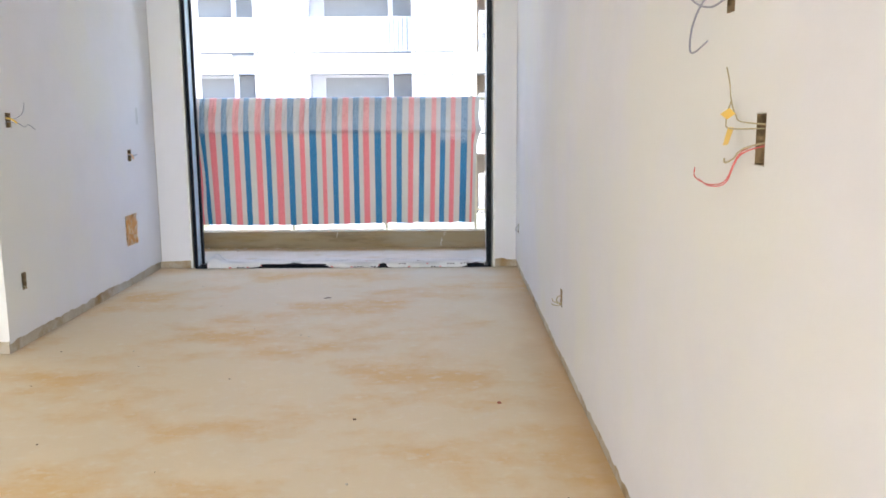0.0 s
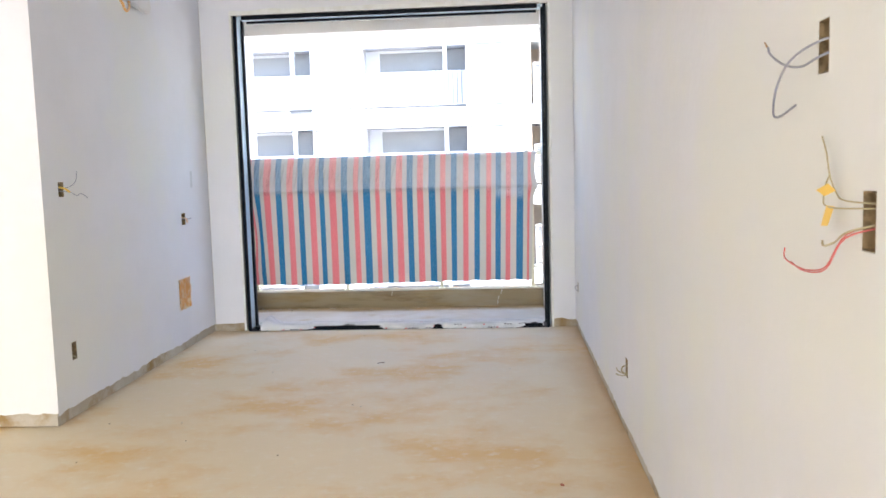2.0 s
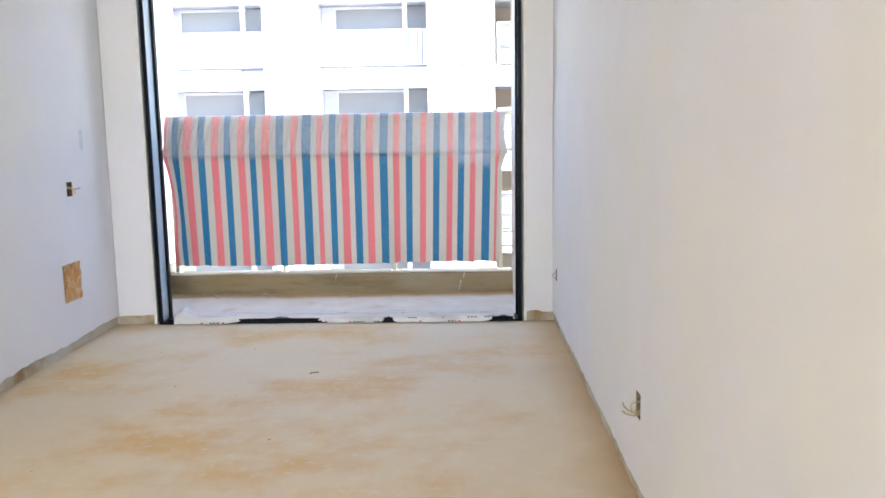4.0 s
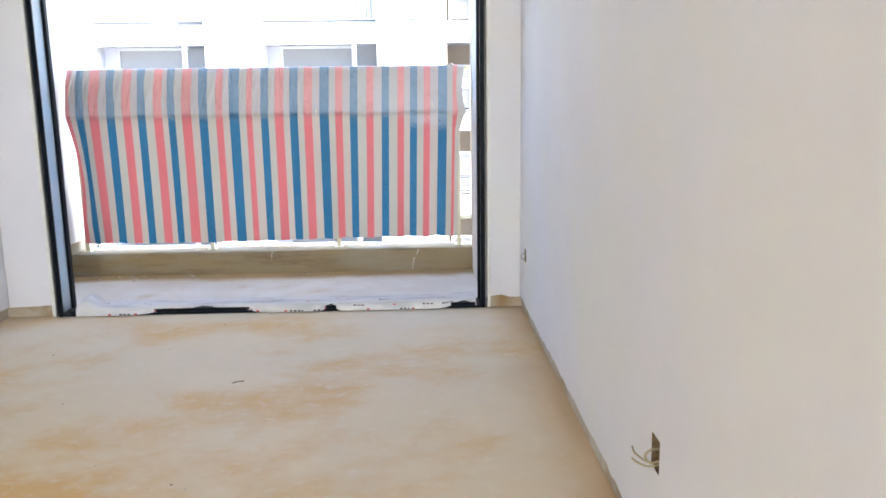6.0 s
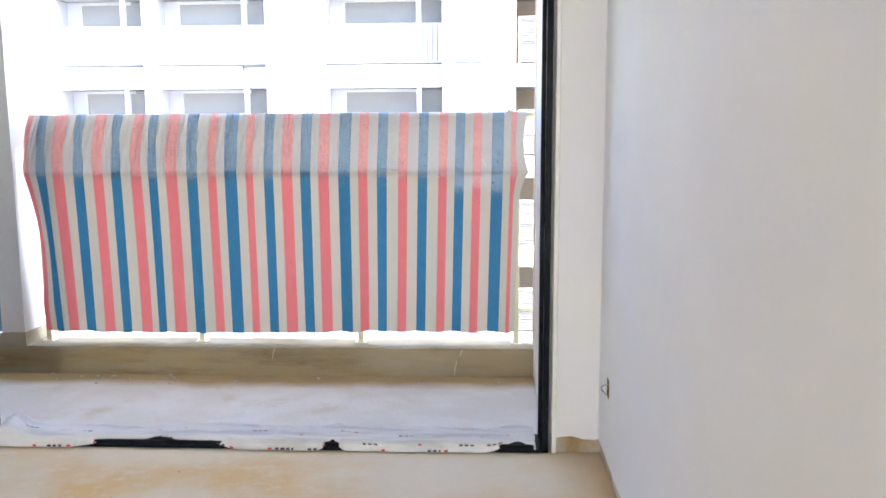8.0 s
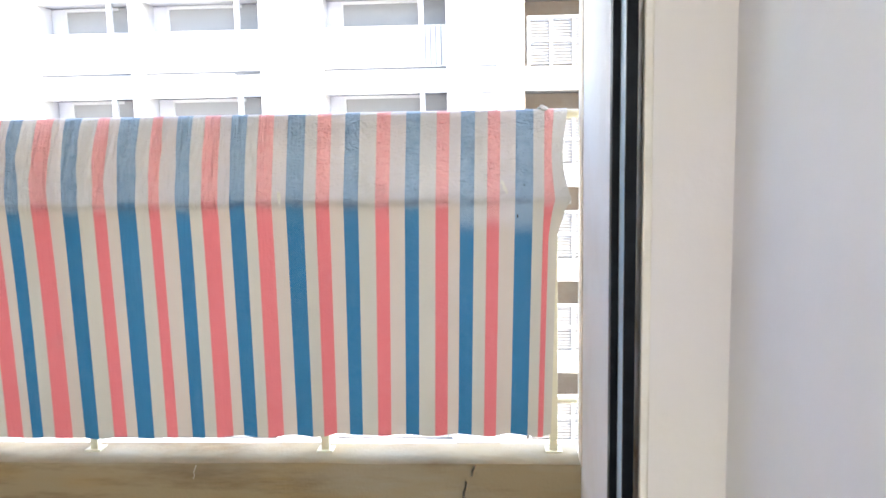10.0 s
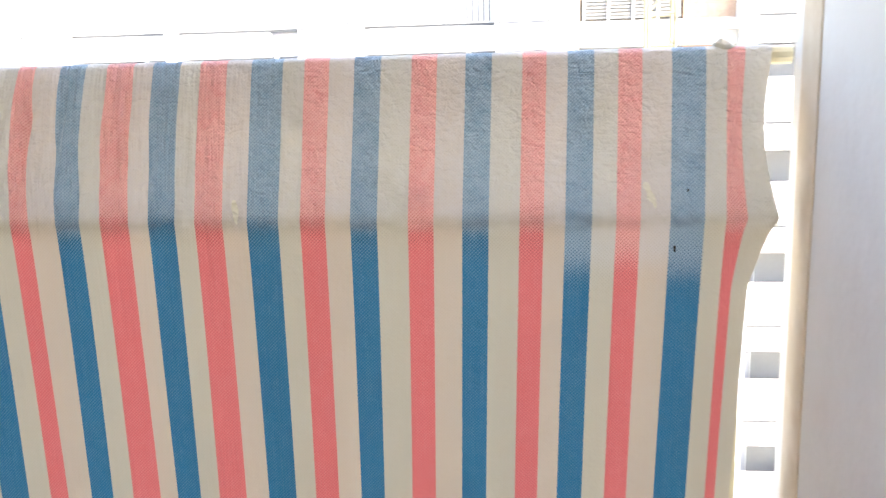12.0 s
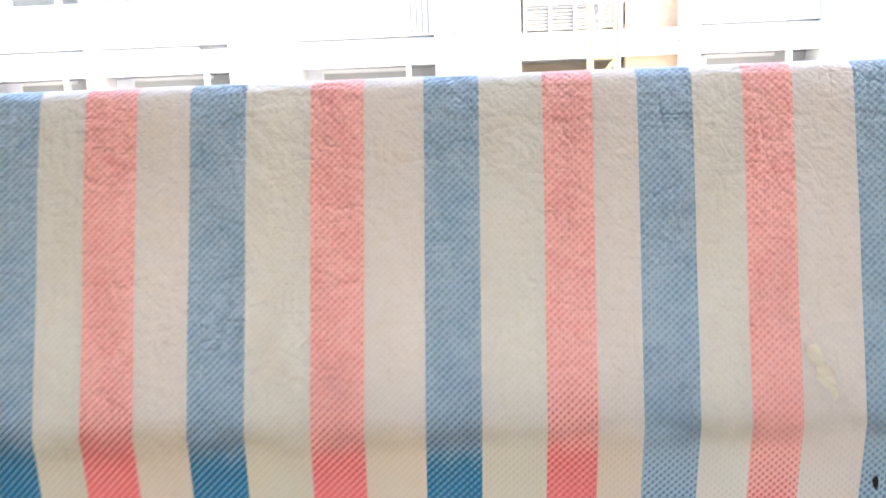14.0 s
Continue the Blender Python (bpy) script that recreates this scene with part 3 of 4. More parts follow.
def striped_sheet():
    """Woven striped sheet hung over the top rail and out over the inner rail."""
    pinks = (-1.485, -1.315, -1.103, -0.90, -0.713, -0.499, -0.303, -0.107, 0.083, 0.287, 0.493, 0.698, 0.872, 1.062)
    pink_wide = (30, 60, 55, 56, 62, 46, 39, 58, 55, 48, 48, 44, 43, 37)
    blues = (-1.407, -1.207, -1.006, -0.812, -0.604, -0.401, -0.203, -0.011, 0.190, 0.385, 0.595, 0.783, 0.976)
    blue_wide = (52, 54, 51, 47, 56, 64, 49, 53, 61, 51, 49, 48, 60)
    edges, kinds = [], []
    for k, p in enumerate(pinks):
        edges += [p - pink_wide[k] / 2000, p + pink_wide[k] / 2000]
        kinds.append(0)
        if k < len(blues):
            edges += [blues[k] - blue_wide[k] / 2000, blues[k] + blue_wide[k] / 2000]
            kinds += [2, 1, 3]
    xs, ks = [], []
    for k in range(len(edges) - 1):
        for s in range(8):
            xs.append(edges[k] + (edges[k + 1] - edges[k]) * s / 8)
            ks.append(kinds[k])
    xs += [edges[-1], edges[-1] + 0.018, edges[-1] + 0.036, edges[-1] + 0.054]
    ks += [3, 3, 3]
    y_top, y_crease, y_foot = BAL_OUT + 0.135, BAL_OUT + 0.047, BAL_OUT + 0.10
    prof = []
    for k in range(4):
        prof.append((y_top + 0.022, 1.24 + 0.105 * k / 4, 0.0, -0.4))
    for k in range(6):
        a = math.pi * k / 6
        prof.append((y_top + 0.022 * math.cos(a), 1.345 + 0.019 * math.sin(a), 0.0, 0.0))
    for k in range(1, 15):
        t = k / 14
        prof.append((y_top - 0.022 + (y_crease - y_top + 0.022) * t, 1.345 - 0.287 * t, t, 0.0))
    for k in range(1, 40):
        t = k / 39
        prof.append((y_crease + (y_foot - y_crease) * t ** 0.8, 1.058 - 0.852 * t, 1.0, t))
    bm = bmesh.new()
    grid = []
    run = 0.0
    for j, (y, z, up, down) in enumerate(prof):
        if j:
            run += math.hypot(y - prof[j - 1][0], z - prof[j - 1][1])
        line = []
        for x in xs:
            left = max(0.0, min(1.0, (0.25 - x) / 0.8))
            d = 0.0
            if down <= 0 and up > 0:
                hang = math.sin(math.pi * up)
                d = left * (hang + 0.25 * (1 - up)) * (0.017 * abs(math.sin(x * 47 + 2.5 * up)) + 0.009 * abs(math.sin(x * 97 + 1 + 4 * up)) + 0.005 * abs(math.sin(x * 173 + 7 * up))) + 0.004 * noise.noise((x * 12, z * 9, 0)) * hang
            lean = 0.0
            if down > 0:
                d = 0.007 * noise.noise((x * 7, 5, z * 0.8)) * min(1, down * 4) + 0.006 * math.sin(x * 31 + 2 * z) * down
                lean = -0.006 * down - 0.015 * down * max(0.0, min(1.0, (x - 0.2) / 0.3)) + 0.04 * down * max(0.0, min(1.0, (-1.25 - x) / 0.2))
            if down > 0 and x < -1.38:
                lean += 0.035 * math.sin(math.pi * min(1, down * 1.2)) * (-1.38 - x) / 0.12
            if x > 1.04:
                out = (x - 1.04) / 0.095
                if down > 0:
                    lean -= 0.045 * out * min(1.0, down / 0.15) ** 0.7
                elif up > 0:
                    lean -= 0.024 * out * math.sin(math.pi * up) + 0.014 * out * (1 - up)
                    d += 0.014 * out * math.sin(math.pi * up)
                else:
                    lean -= 0.014 * out
            zz = z + (0.012 * noise.noise((x * 11, 1, 1)) + 0.008 * math.sin(x * 2.1)) * max(0.0, down - 0.9) * 10
            line.append(bm.verts.new((x + lean + ((0.006 + 0.005 * left * math.sin(x * 33)) * (1 - up) if down == 0 else 0), y - d, zz)))
        grid.append((line, run))
    t = thing("striped_tarpaulin", (0, y_top, 1.345), "red, blue and white striped woven tarpaulin draped over the balcony railing", "tarpaulin")
    kinds_of = ((TARP_PINK, "pink stripe"), (TARP_BLUE, "blue stripe"), (TARP_WHITE, "white stripe"), (TARP_PALE, "pale green-white stripe"))
    rows_ = [[v.co.copy() for v in line] for line, run in grid]
    fold = grid[23][1]
    runs = [run - fold for line, run in grid]
    bm.free()
    random.seed(21)
    k = 0
    while k < len(ks):
        e = k
        while e < len(ks) and ks[e] == ks[k]:
            e += 1
        bm = bmesh.new()
        uv = bm.loops.layers.uv.new("cloth")
        bleach = bm.loops.layers.uv.new("bleach")
        middle = (xs[k] + xs[e]) / 2
        extra = 0.065 + random.uniform(-0.012, 0.012) if 0.75 < middle < 1.01 else random.uniform(-0.006, 0.016)
        made = [[bm.verts.new(p) for p in row[k:e + 1]] for row in rows_]
        for j in range(len(made) - 1):
            for i in range(e - k):
                f = bm.faces.new((made[j][i], made[j][i + 1], made[j + 1][i + 1], made[j + 1][i]))
                for lp, (u, w) in zip(f.loops, ((xs[k + i], runs[j]), (xs[k + i + 1], runs[j]), (xs[k + i + 1], runs[j + 1]), (xs[k + i], runs[j + 1]))):
                    lp[uv].uv = (u, w)
                    lp[bleach].uv = (extra, 0.0)
        part("stripe", bm, kinds_of[ks[k]][0], t, kinds_of[ks[k]][1], smooth=True)
        k = e
    knot = bmesh.new()
    bmesh.ops.create_icosphere(knot, subdivisions=3, radius=0.015)
    for v in knot.verts:
        v.co *= 1 + 0.45 * noise.noise(v.co * 70) + 0.25 * noise.noise(v.co * 160)
        v.co = Vector((v.co.x * 1.25 + 1.046, v.co.y + y_top - 0.004, v.co.z * 0.75 + 1.364))
    part("knot", knot, TARP_PALE, t, "bunched pale cloth tied round the rail", smooth=True)
    for x0, x1, z0, z1, seed in ((0.902, 0.918, 1.078, 1.125, 1), (0.136, 0.142, 1.055, 1.10, 7)):
        fray = bmesh.new()
        line = []
        for k in range(11):
            q = k / 10
            wide = 0.0065 * math.sin(math.pi * (0.15 + 0.8 * q)) * (1 + 0.7 * noise.noise((q * 4, seed, 0)))
            c, z = x0 + (x1 - x0) * q + 0.004 * noise.noise((q * 3, seed, 8)), z1 + (z0 - z1) * q
            deep = y_crease + max(0.0, z - 1.058) * 0.225 - 0.005
            line.append([fray.verts.new((c + sx * wide, deep - 0.004 * abs(noise.noise((q * 5, sx, seed))), z)) for sx in (-1, 0, 1)])
        for a, b in zip(line, line[1:]):
            for i in range(2):
                fray.faces.new((a[i], a[i + 1], b[i + 1], b[i]))
        part("frayed_flap", fray, FRAY, t, "frayed yellowed flap of backing")
    for x, z, r in ((0.954, 1.005, 0.004), (0.977, 1.108, 0.0025)):
        hole = bmesh.new()
        ring = [hole.verts.new((x + r * (0.7 + 0.5 * noise.noise((i, x * 9, 0))) * math.cos(i * 0.7), BAL_OUT + 0.044 + (0.014 if z > 1.06 else 0.0), z + 1.6 * r * math.sin(i * 0.7))) for i in range(9)]
        hole.faces.new(ring)
        part("tear", hole, DARK, t, "small dark tear")
    return t


striped_sheet()

bs = bmesh.new()
rows = []
for k in range(25):
    x = -3.5 + 1.89 * k / 24
    rows.append([bs.verts.new((x, BAL_OUT + 0.10 + 0.012 * math.sin(x * 19 + z), z)) for z in (0.20, 0.5, 0.9, 1.3, 1.6)])
for a, b in zip(rows, rows[1:]):
    for i in range(4):
        bs.faces.new((a[i], b[i], b[i + 1], a[i + 1])).smooth = True
tagged(link("blue_tarpaulin", bs, BLUE_SHEET), "plain blue sheet hung behind the balcony column", "tarpaulin")


# ---- open boxes in the walls ----
def wall_box(name, place, hole, label, wires, cover=None):
    """A back box in a wall with loose wires. wires: points (along the wall, height, into the wall) with radius and material."""
    u0, u1, v0, v1 = hole
    t = thing(name, place((u0 + u1) / 2, v0, 0.0), label, "socket box", "open wall boxes")
    bm = bmesh.new()
    def q(*p):
        bm.faces.new([bm.verts.new(place(*c)) for c in p])
    e, a, b = 0.0015, 0.0005, 0.048
    q((u0 + e, v0 + e, b), (u1 - e, v0 + e, b), (u1 - e, v1 - e, b), (u0 + e, v1 - e, b))
    q((u0 + e, v0 + e, a), (u0 + e, v1 - e, a), (u0 + e, v1 - e, b), (u0 + e, v0 + e, b))
    q((u1 - e, v0 + e, b), (u1 - e, v1 - e, b), (u1 - e, v1 - e, a), (u1 - e, v0 + e, a))
    q((u0 + e, v0 + e, b), (u1 - e, v0 + e, b), (u1 - e, v0 + e, a), (u0 + e, v0 + e, a))
    q((u0 + e, v1 - e, a), (u1 - e, v1 - e, a), (u1 - e, v1 - e, b), (u0 + e, v1 - e, b))
    bmesh.ops.remove_doubles(bm, verts=bm.verts[:], dist=0.0005)
    ext = bmesh.ops.solidify(bm, geom=bm.faces[:], thickness=-0.0015)
    box = part("back_box", bm, BOX, t)
    # near-black sheet stands in for the shade deep in the box
    bm = bmesh.new()
    bm.faces.new([bm.verts.new(place(*c)) for c in ((u0 + 0.005, v0 + 0.005, b - 0.004), (u1 - 0.005, v0 + 0.005, b - 0.004), (u1 - 0.005, v1 - 0.005, b - 0.004), (u0 + 0.005, v1 - 0.005, b - 0.004))])
    part("knockout_plate", bm, DARK, box, "dark sheet for the shade inside the box")
    for pts, r, m, lab in wires:
        part("wire", tube([place(*p) for p in pts], r), m, t, lab, smooth=True)
    return t


def flat_tag(name, place, quad, parent, m, label):
    bm = bmesh.new()
    a = [bm.verts.new(place(*p)) for p in quad]
    f = bm.faces.new(a)
    bmesh.ops.subdivide_edges(bm, edges=bm.edges[:], cuts=2, use_grid_fill=True)
    bmesh.ops.solidify(bm, geom=bm.faces[:], thickness=0.001)
    return part(name, bm, m, parent, label)


wall_box("switch_box", on_right, BOXES_R[0], "open wall box with two loose grey-blue wires", [
    (((1.68, 1.44, 0.03), (1.70, 1.435, -0.01), (1.78, 1.415, -0.03), (1.855, 1.375, -0.03), (1.905, 1.33, -0.02), (1.885, 1.322, -0.015), (1.785, 1.336, -0.02)), 0.0022, GREY_WIRE, ""),
    (((1.68, 1.425, 0.03), (1.70, 1.41, -0.01), (1.76, 1.40, -0.02), (1.85, 1.414, -0.02), (1.925, 1.442, -0.02), (1.94, 1.457, -0.02)), 0.0022, GREY_WIRE, ""),
    (((1.939, 1.456, -0.02), (1.948, 1.468, -0.024)), 0.0016, COPPER, "bared copper end"),
    (((1.939, 1.456, -0.02), (1.960, 1.462, -0.018)), 0.0012, COPPER, "bared copper end"),
])
b2 = wall_box("switch_box", on_right, BOXES_R[1], "open wall box with taped yellow and red loose wires", [
    (((1.51, 1.173, 0.03), (1.56, 1.178, -0.02), (1.60, 1.19, -0.02), (1.625, 1.215, -0.02), (1.64, 1.25, -0.02), (1.665, 1.278, -0.018)), 0.0014, TAN_WIRE, ""),
    (((1.51, 1.168, 0.03), (1.57, 1.166, -0.02), (1.64, 1.167, -0.02), (1.65, 1.178, -0.02), (1.643, 1.198, -0.02), (1.627, 1.215, -0.02)), 0.0014, TAN_WIRE, ""),
    (((1.51, 1.150, 0.03), (1.55, 1.132, -0.02), (1.60, 1.112, -0.02), (1.645, 1.102, -0.02), (1.652, 1.110, -0.02)), 0.0018, TAN_WIRE, ""),
    (((1.51, 1.148, 0.03), (1.555, 1.128, -0.02), (1.62, 1.072, -0.025), (1.68, 1.058, -0.03), (1.75, 1.058, -0.03), (1.80, 1.066, -0.03), (1.80, 1.084, -0.03)), 0.0013, RED_WIRE, ""),
    (((1.51, 1.144, 0.03), (1.56, 1.122, -0.02), (1.63, 1.066, -0.022), (1.70, 1.054, -0.03), (1.77, 1.062, -0.03)), 0.0013, RED_WIRE, ""),
])
flat_tag("tape_flag", on_right, ((1.60, 1.192, -0.021), (1.612, 1.203, -0.028), (1.655, 1.192, -0.03), (1.64, 1.182, -0.022)), b2, TAPE, "yellow tape flag")
flat_tag("tape_flag", on_right, ((1.605, 1.168, -0.021), (1.632, 1.168, -0.022), (1.638, 1.135, -0.028), (1.612, 1.137, -0.028)), b2, TAPE, "yellow tape flag")
wall_box("socket_box", on_right, BOXES_R[2], "open low socket box with short bent wires", [
    (((3.95, 0.34, 0.03), (3.955, 0.335, -0.012), (3.965, 0.31, -0.02), (3.95, 0.295, 0.0)), 0.003, TAN_WIRE, ""),
    (((3.94, 0.32, 0.03), (3.96, 0.30, -0.01), (4.02, 0.298, -0.03), (4.05, 0.303, -0.03)), 0.0026, TAN_WIRE, ""),
    (((3.94, 0.31, 0.03), (3.96, 0.29, -0.01), (4.00, 0.283, -0.03), (4.03, 0.281, -0.035)), 0.0026, TAN_WIRE, ""),
])
wall_box("socket_box", on_right, BOXES_R[3], "open low socket box with a short grey wire", [
    (((6.35, 0.35, 0.03), (6.36, 0.345, -0.012), (6.38, 0.325, -0.02), (6.36, 0.31, -0.004)), 0.0022, GREY_WIRE, "")])
wall_box("switch_box", on_left, BOXES_L[0], "open wall box with yellow and grey loose wires", [
    (((4.33, 1.19, 0.03), (4.36, 1.195, -0.03), (4.40, 1.225, -0.05), (4.42, 1.275, -0.05)), 0.0018, GREY_WIRE, ""),
    (((4.33, 1.18, 0.03), (4.37, 1.17, -0.03), (4.40, 1.15, -0.05), (4.43, 1.16, -0.06), (4.50, 1.135, -0.06)), 0.002, GREY_WIRE, ""),
    (((4.33, 1.20, 0.03), (4.345, 1.19, -0.015), (4.37, 1.17, -0.03)), 0.005, TAPE, "yellow tape"),
])
wall_box("switch_box", on_left, BOXES_L[1], "open wall box with short dark wires", [
    (((6.0, 0.94, 0.03), (6.02, 0.93, -0.012), (6.03, 0.90, -0.02)), 0.004, CARDBOARD, ""),
    (((6.01, 0.93, 0.03), (6.04, 0.925, -0.02), (6.08, 0.93, -0.03)), 0.003, GREY_WIRE, "")])
wall_box("socket_box", on_left, BOXES_L[3], "open low socket box in the white wall", [
    (((4.355, 0.34, 0.035), (4.36, 0.32, 0.01), (4.365, 0.31, -0.005)), 0.004, TAN_WIRE, "")])
wall_box("switch_box", on_end, BOXES_E[0], "open wall box on the return wall", [
    (((-1.74, 1.2, 0.03), (-1.73, 1.19, 0.0), (-1.72, 1.17, -0.01)), 0.003, TAN_WIRE, "")])


def taped_patch():
    u0, u1, v0, v1 = BOXES_L[2]
    bm = bmesh.new()
    n = 14
    grid = []
    for j in range(n + 1):
        line = []
        for i in range(n + 1):
            u, v = u0 - 0.004 + (u1 - u0 + 0.008) * i / n, v0 - 0.004 + (v1 - v0 + 0.008) * j / n
            if i in (0, n) or j in (0, n):
                u += 0.012 * noise.noise((i, j, 1.5))
                v += 0.010 * noise.noise((i, j, 4.5))
            line.append(bm.verts.new(on_left(u, v, -0.004 - 0.007 * noise.noise((u * 20, v * 20, 3)))))
        grid.append(line)
    for a, b in zip(grid, grid[1:]):
        for i in range(n):
            bm.faces.new((a[i], a[i + 1], b[i + 1], b[i]))
    bmesh.ops.solidify(bm, geom=bm.faces[:], thickness=0.002)
    t = link("distribution_box_cover", bm, CARDBOARD)
    tagged(t, "orange-brown taped cardboard cover over a low wall box", "box cover")


taped_patch()
plate = thing("wall_cover", on_left(5.3, 2.27, 0), "white plastic cover hanging askew high on the wall", "wall cover")
hp = bmesh.new()
vs = [hp.verts.new(on_left(u, v, d)) for d in (-0.012, -0.05) for u, v in ((5.16, 2.30), (5.50, 2.262), (5.535, 2.30), (5.50, 2.42), (5.16, 2.42))]
hp.faces.new(vs[:5][::-1])
hp.faces.new(vs[5:])
for i in range(5):
    hp.faces.new((vs[i], vs[(i + 1) % 5], vs[5 + (i + 1) % 5], vs[5 + i]))
bmesh.ops.recalc_face_normals(hp, faces=hp.faces[:])
bmesh.ops.bevel(hp, geom=hp.edges[:], offset=0.004, segments=2, affect="EDGES")
part("shell", hp, SHELL, plate)
part("wire", tube([on_left(*p) for p in ((5.24, 2.30, -0.03), (5.20, 2.25, -0.05), (5.13, 2.215, -0.06), (5.10, 2.26, -0.05), (5.09, 2.31, -0.02))], 0.008), CARDBOARD, plate, "short bent brown wire", smooth=True)

pb = bmesh.new()
cells = [[pb.verts.new(on_left(6.18 + 0.045 * i / 4 + 0.003 * noise.noise((i, j, 9)), 1.145 + 0.12 * j / 8 + 0.003 * noise.noise((i, j, 19)), -0.0015)) for i in range(5)] for j in range(9)]
for a, b in zip(cells, cells[1:]):
    for i in range(4):
        pb.faces.new((a[i], a[i + 1], b[i + 1], b[i]))
tagged(link("filler_patch", pb, PATCH), "small grey filler patch on the white wall", "wall patch", kind="structure")


# ---- wrapping film along the threshold ----
def threshold_film():
    bm = bmesh.new()
    n, m = 300, 12
    grid = []
    x0, x1 = DOOR_L + 0.10, DOOR_R - 0.05
    for i in range(n + 1):
        x = x0 + (x1 - x0) * i / n
        lifted = 1.0 if -0.78 < x < -0.08 else 0.0
        lift = math.sin(math.pi * (x + 0.78) / 0.70) ** 1.1 * (0.85 + 0.6 * noise.noise((x * 9, 3, 1))) if lifted else 0.0
        for centre, width in ((0.30, 0.03), (1.04, 0.07)):
            lift = max(lift, 0.9 * math.exp(-((x - centre) / width) ** 2))
        lift = max(0.0, min(1.0, lift))
        near = DOOR_Y - 0.010 + 0.006 * noise.noise((x * 3, 0, 0)) + 0.03 * lift
        line = []
        for j in range(m + 1):
            t = j / m
            y = near + (0.20 + 0.03 * noise.noise((x * 4, 8, 0))) * t
            top = 0.037 + 0.010 * math.sin(math.pi * t) + 0.008 * abs(noise.noise((x * 6, y * 26, 2))) + 0.005 * noise.noise((x * 20, y * 40, 4))
            top += 0.055 * math.exp(-((x - x0 - 0.05) / 0.05) ** 2) * math.sin(math.pi * t)
            z = top
            if j == 0:
                y = DOOR_Y - 0.011 + 0.04 * lift + 0.004 * noise.noise((x * 8, 1, 0))
                z = 0.001 + (top - 0.001) * lift
            elif j == 1:
                y = DOOR_Y - 0.009 + 0.042 * lift
                z = 0.026 + (top - 0.026) * lift
            elif j == 2:
                y = DOOR_Y - 0.002 + 0.045 * lift
            if t > 0.86:
                z = 0.004 + (top - 0.004) * (1 - t) / 0.14
            line.append(bm.verts.new((x + 0.004 * noise.noise((x * 30, t * 9, 2)), y, z)))
        grid.append(line)
    for a, b in zip(grid, grid[1:]):
        for j in range(m):
            bm.faces.new((a[j], b[j], b[j + 1], a[j + 1])).smooth = True
    t = thing("plastic_film", (0, DOOR_Y + 0.08, 0.012), "crumpled white printed wrapping film lying on the door threshold", "plastic film")
    sheet = part("sheet", bm, PLASTIC, t).data
    random.seed(5)
    for k in range(17):
        x = -1.0 + 0.122 * k + random.uniform(-0.03, 0.03)
        w = random.uniform(0.035, 0.07)
        i = int((x - x0) / (x1 - x0) * n)
        for dx, ww, mm in ((0, w, INK), (w + 0.016, 0.015, RED_INK)):
            b = bmesh.new()
            jj = random.choice((0, 0, 1, 3, 5))
            i0 = max(0, min(n - 8, int((x + dx - x0) / (x1 - x0) * n)))
            i1 = max(i0 + 1, min(n, int((x + dx + ww - x0) / (x1 - x0) * n)))
            src = part("print_mark", b, mm, t)
            vs = []
            for i in range(i0, i1 + 1):
                vs.append((i, jj))
            mesh = src.data
            co, fa = [], []
            for c, (i, j) in enumerate(vs):
                p = Vector(sheet.vertices[i * (m + 1) + j].co)
                q = p.lerp(Vector(sheet.vertices[i * (m + 1) + j + 1].co), 0.36)
                co += [p + Vector((0, -0.003, 0.002)), q + Vector((0, -0.003, 0.002))]
                if c and (mm is RED_INK or c % 3):
                    fa.append((2 * c - 2, 2 * c, 2 * c + 1, 2 * c - 1))
            mesh.from_pydata(co, [], fa)
            mesh.materials.append(mm) if not mesh.materials else None
    return t


threshold_film()


# ---- litter on the floors ----
def crumb(name, x, y, z, size, m, label, category, seed, long=1.0):
    bm = bmesh.new()
    bmesh.ops.create_icosphere(bm, subdivisions=2, radius=size)
    for v in bm.verts:
        v.co *= 1 + 0.5 * noise.noise(v.co / size + Vector((seed, 0, 0)))
        v.co.x *= long
        v.co.z *= 0.5
    low = min(v.co.z for v in bm.verts)
    for v in bm.verts:
        v.co.z -= low
    ob = link(name, bm, m)
    ob.matrix_basis = pose(x, y, z, 0, 0, seed * 77)
    return tagged(ob, label, category, "crumbs on the floor")


crumb("brick_chip", 1.032, 3.41, -0.003, 0.009, CHIP, "small red brick chip on the cement floor", "rubble", 1)
crumb("clod", 0.444, 3.223, -0.003, 0.008, TWIG, "small dark clod on the cement floor", "rubble", 2)
tw = tube(((0.0, 5.42, 0.004), (0.02, 5.427, 0.008), (0.045, 5.437, 0.006)), 0.0024)
tagged(link("twig", tw, TWIG), "short dark twig on the cement floor", "twig")
random.seed(9)
for k in range(26):
    crumb("pebble", random.uniform(-1.2, 1.2), random.uniform(2.0, 6.4), -0.003, random.uniform(0.002, 0.005), random.choice((TWIG, RUBBLE, RUBBLE)), "tiny crumb of mortar on the cement floor", "rubble", k + 3)
for k in range(22):
    crumb("mortar_crumb", random.uniform(-1.45, 1.1), random.uniform(7.42, 7.58), -0.006, random.uniform(0.004, 0.013), RUBBLE, "pale mortar crumb at the foot of the curb", "rubble", k + 40, 1.3)


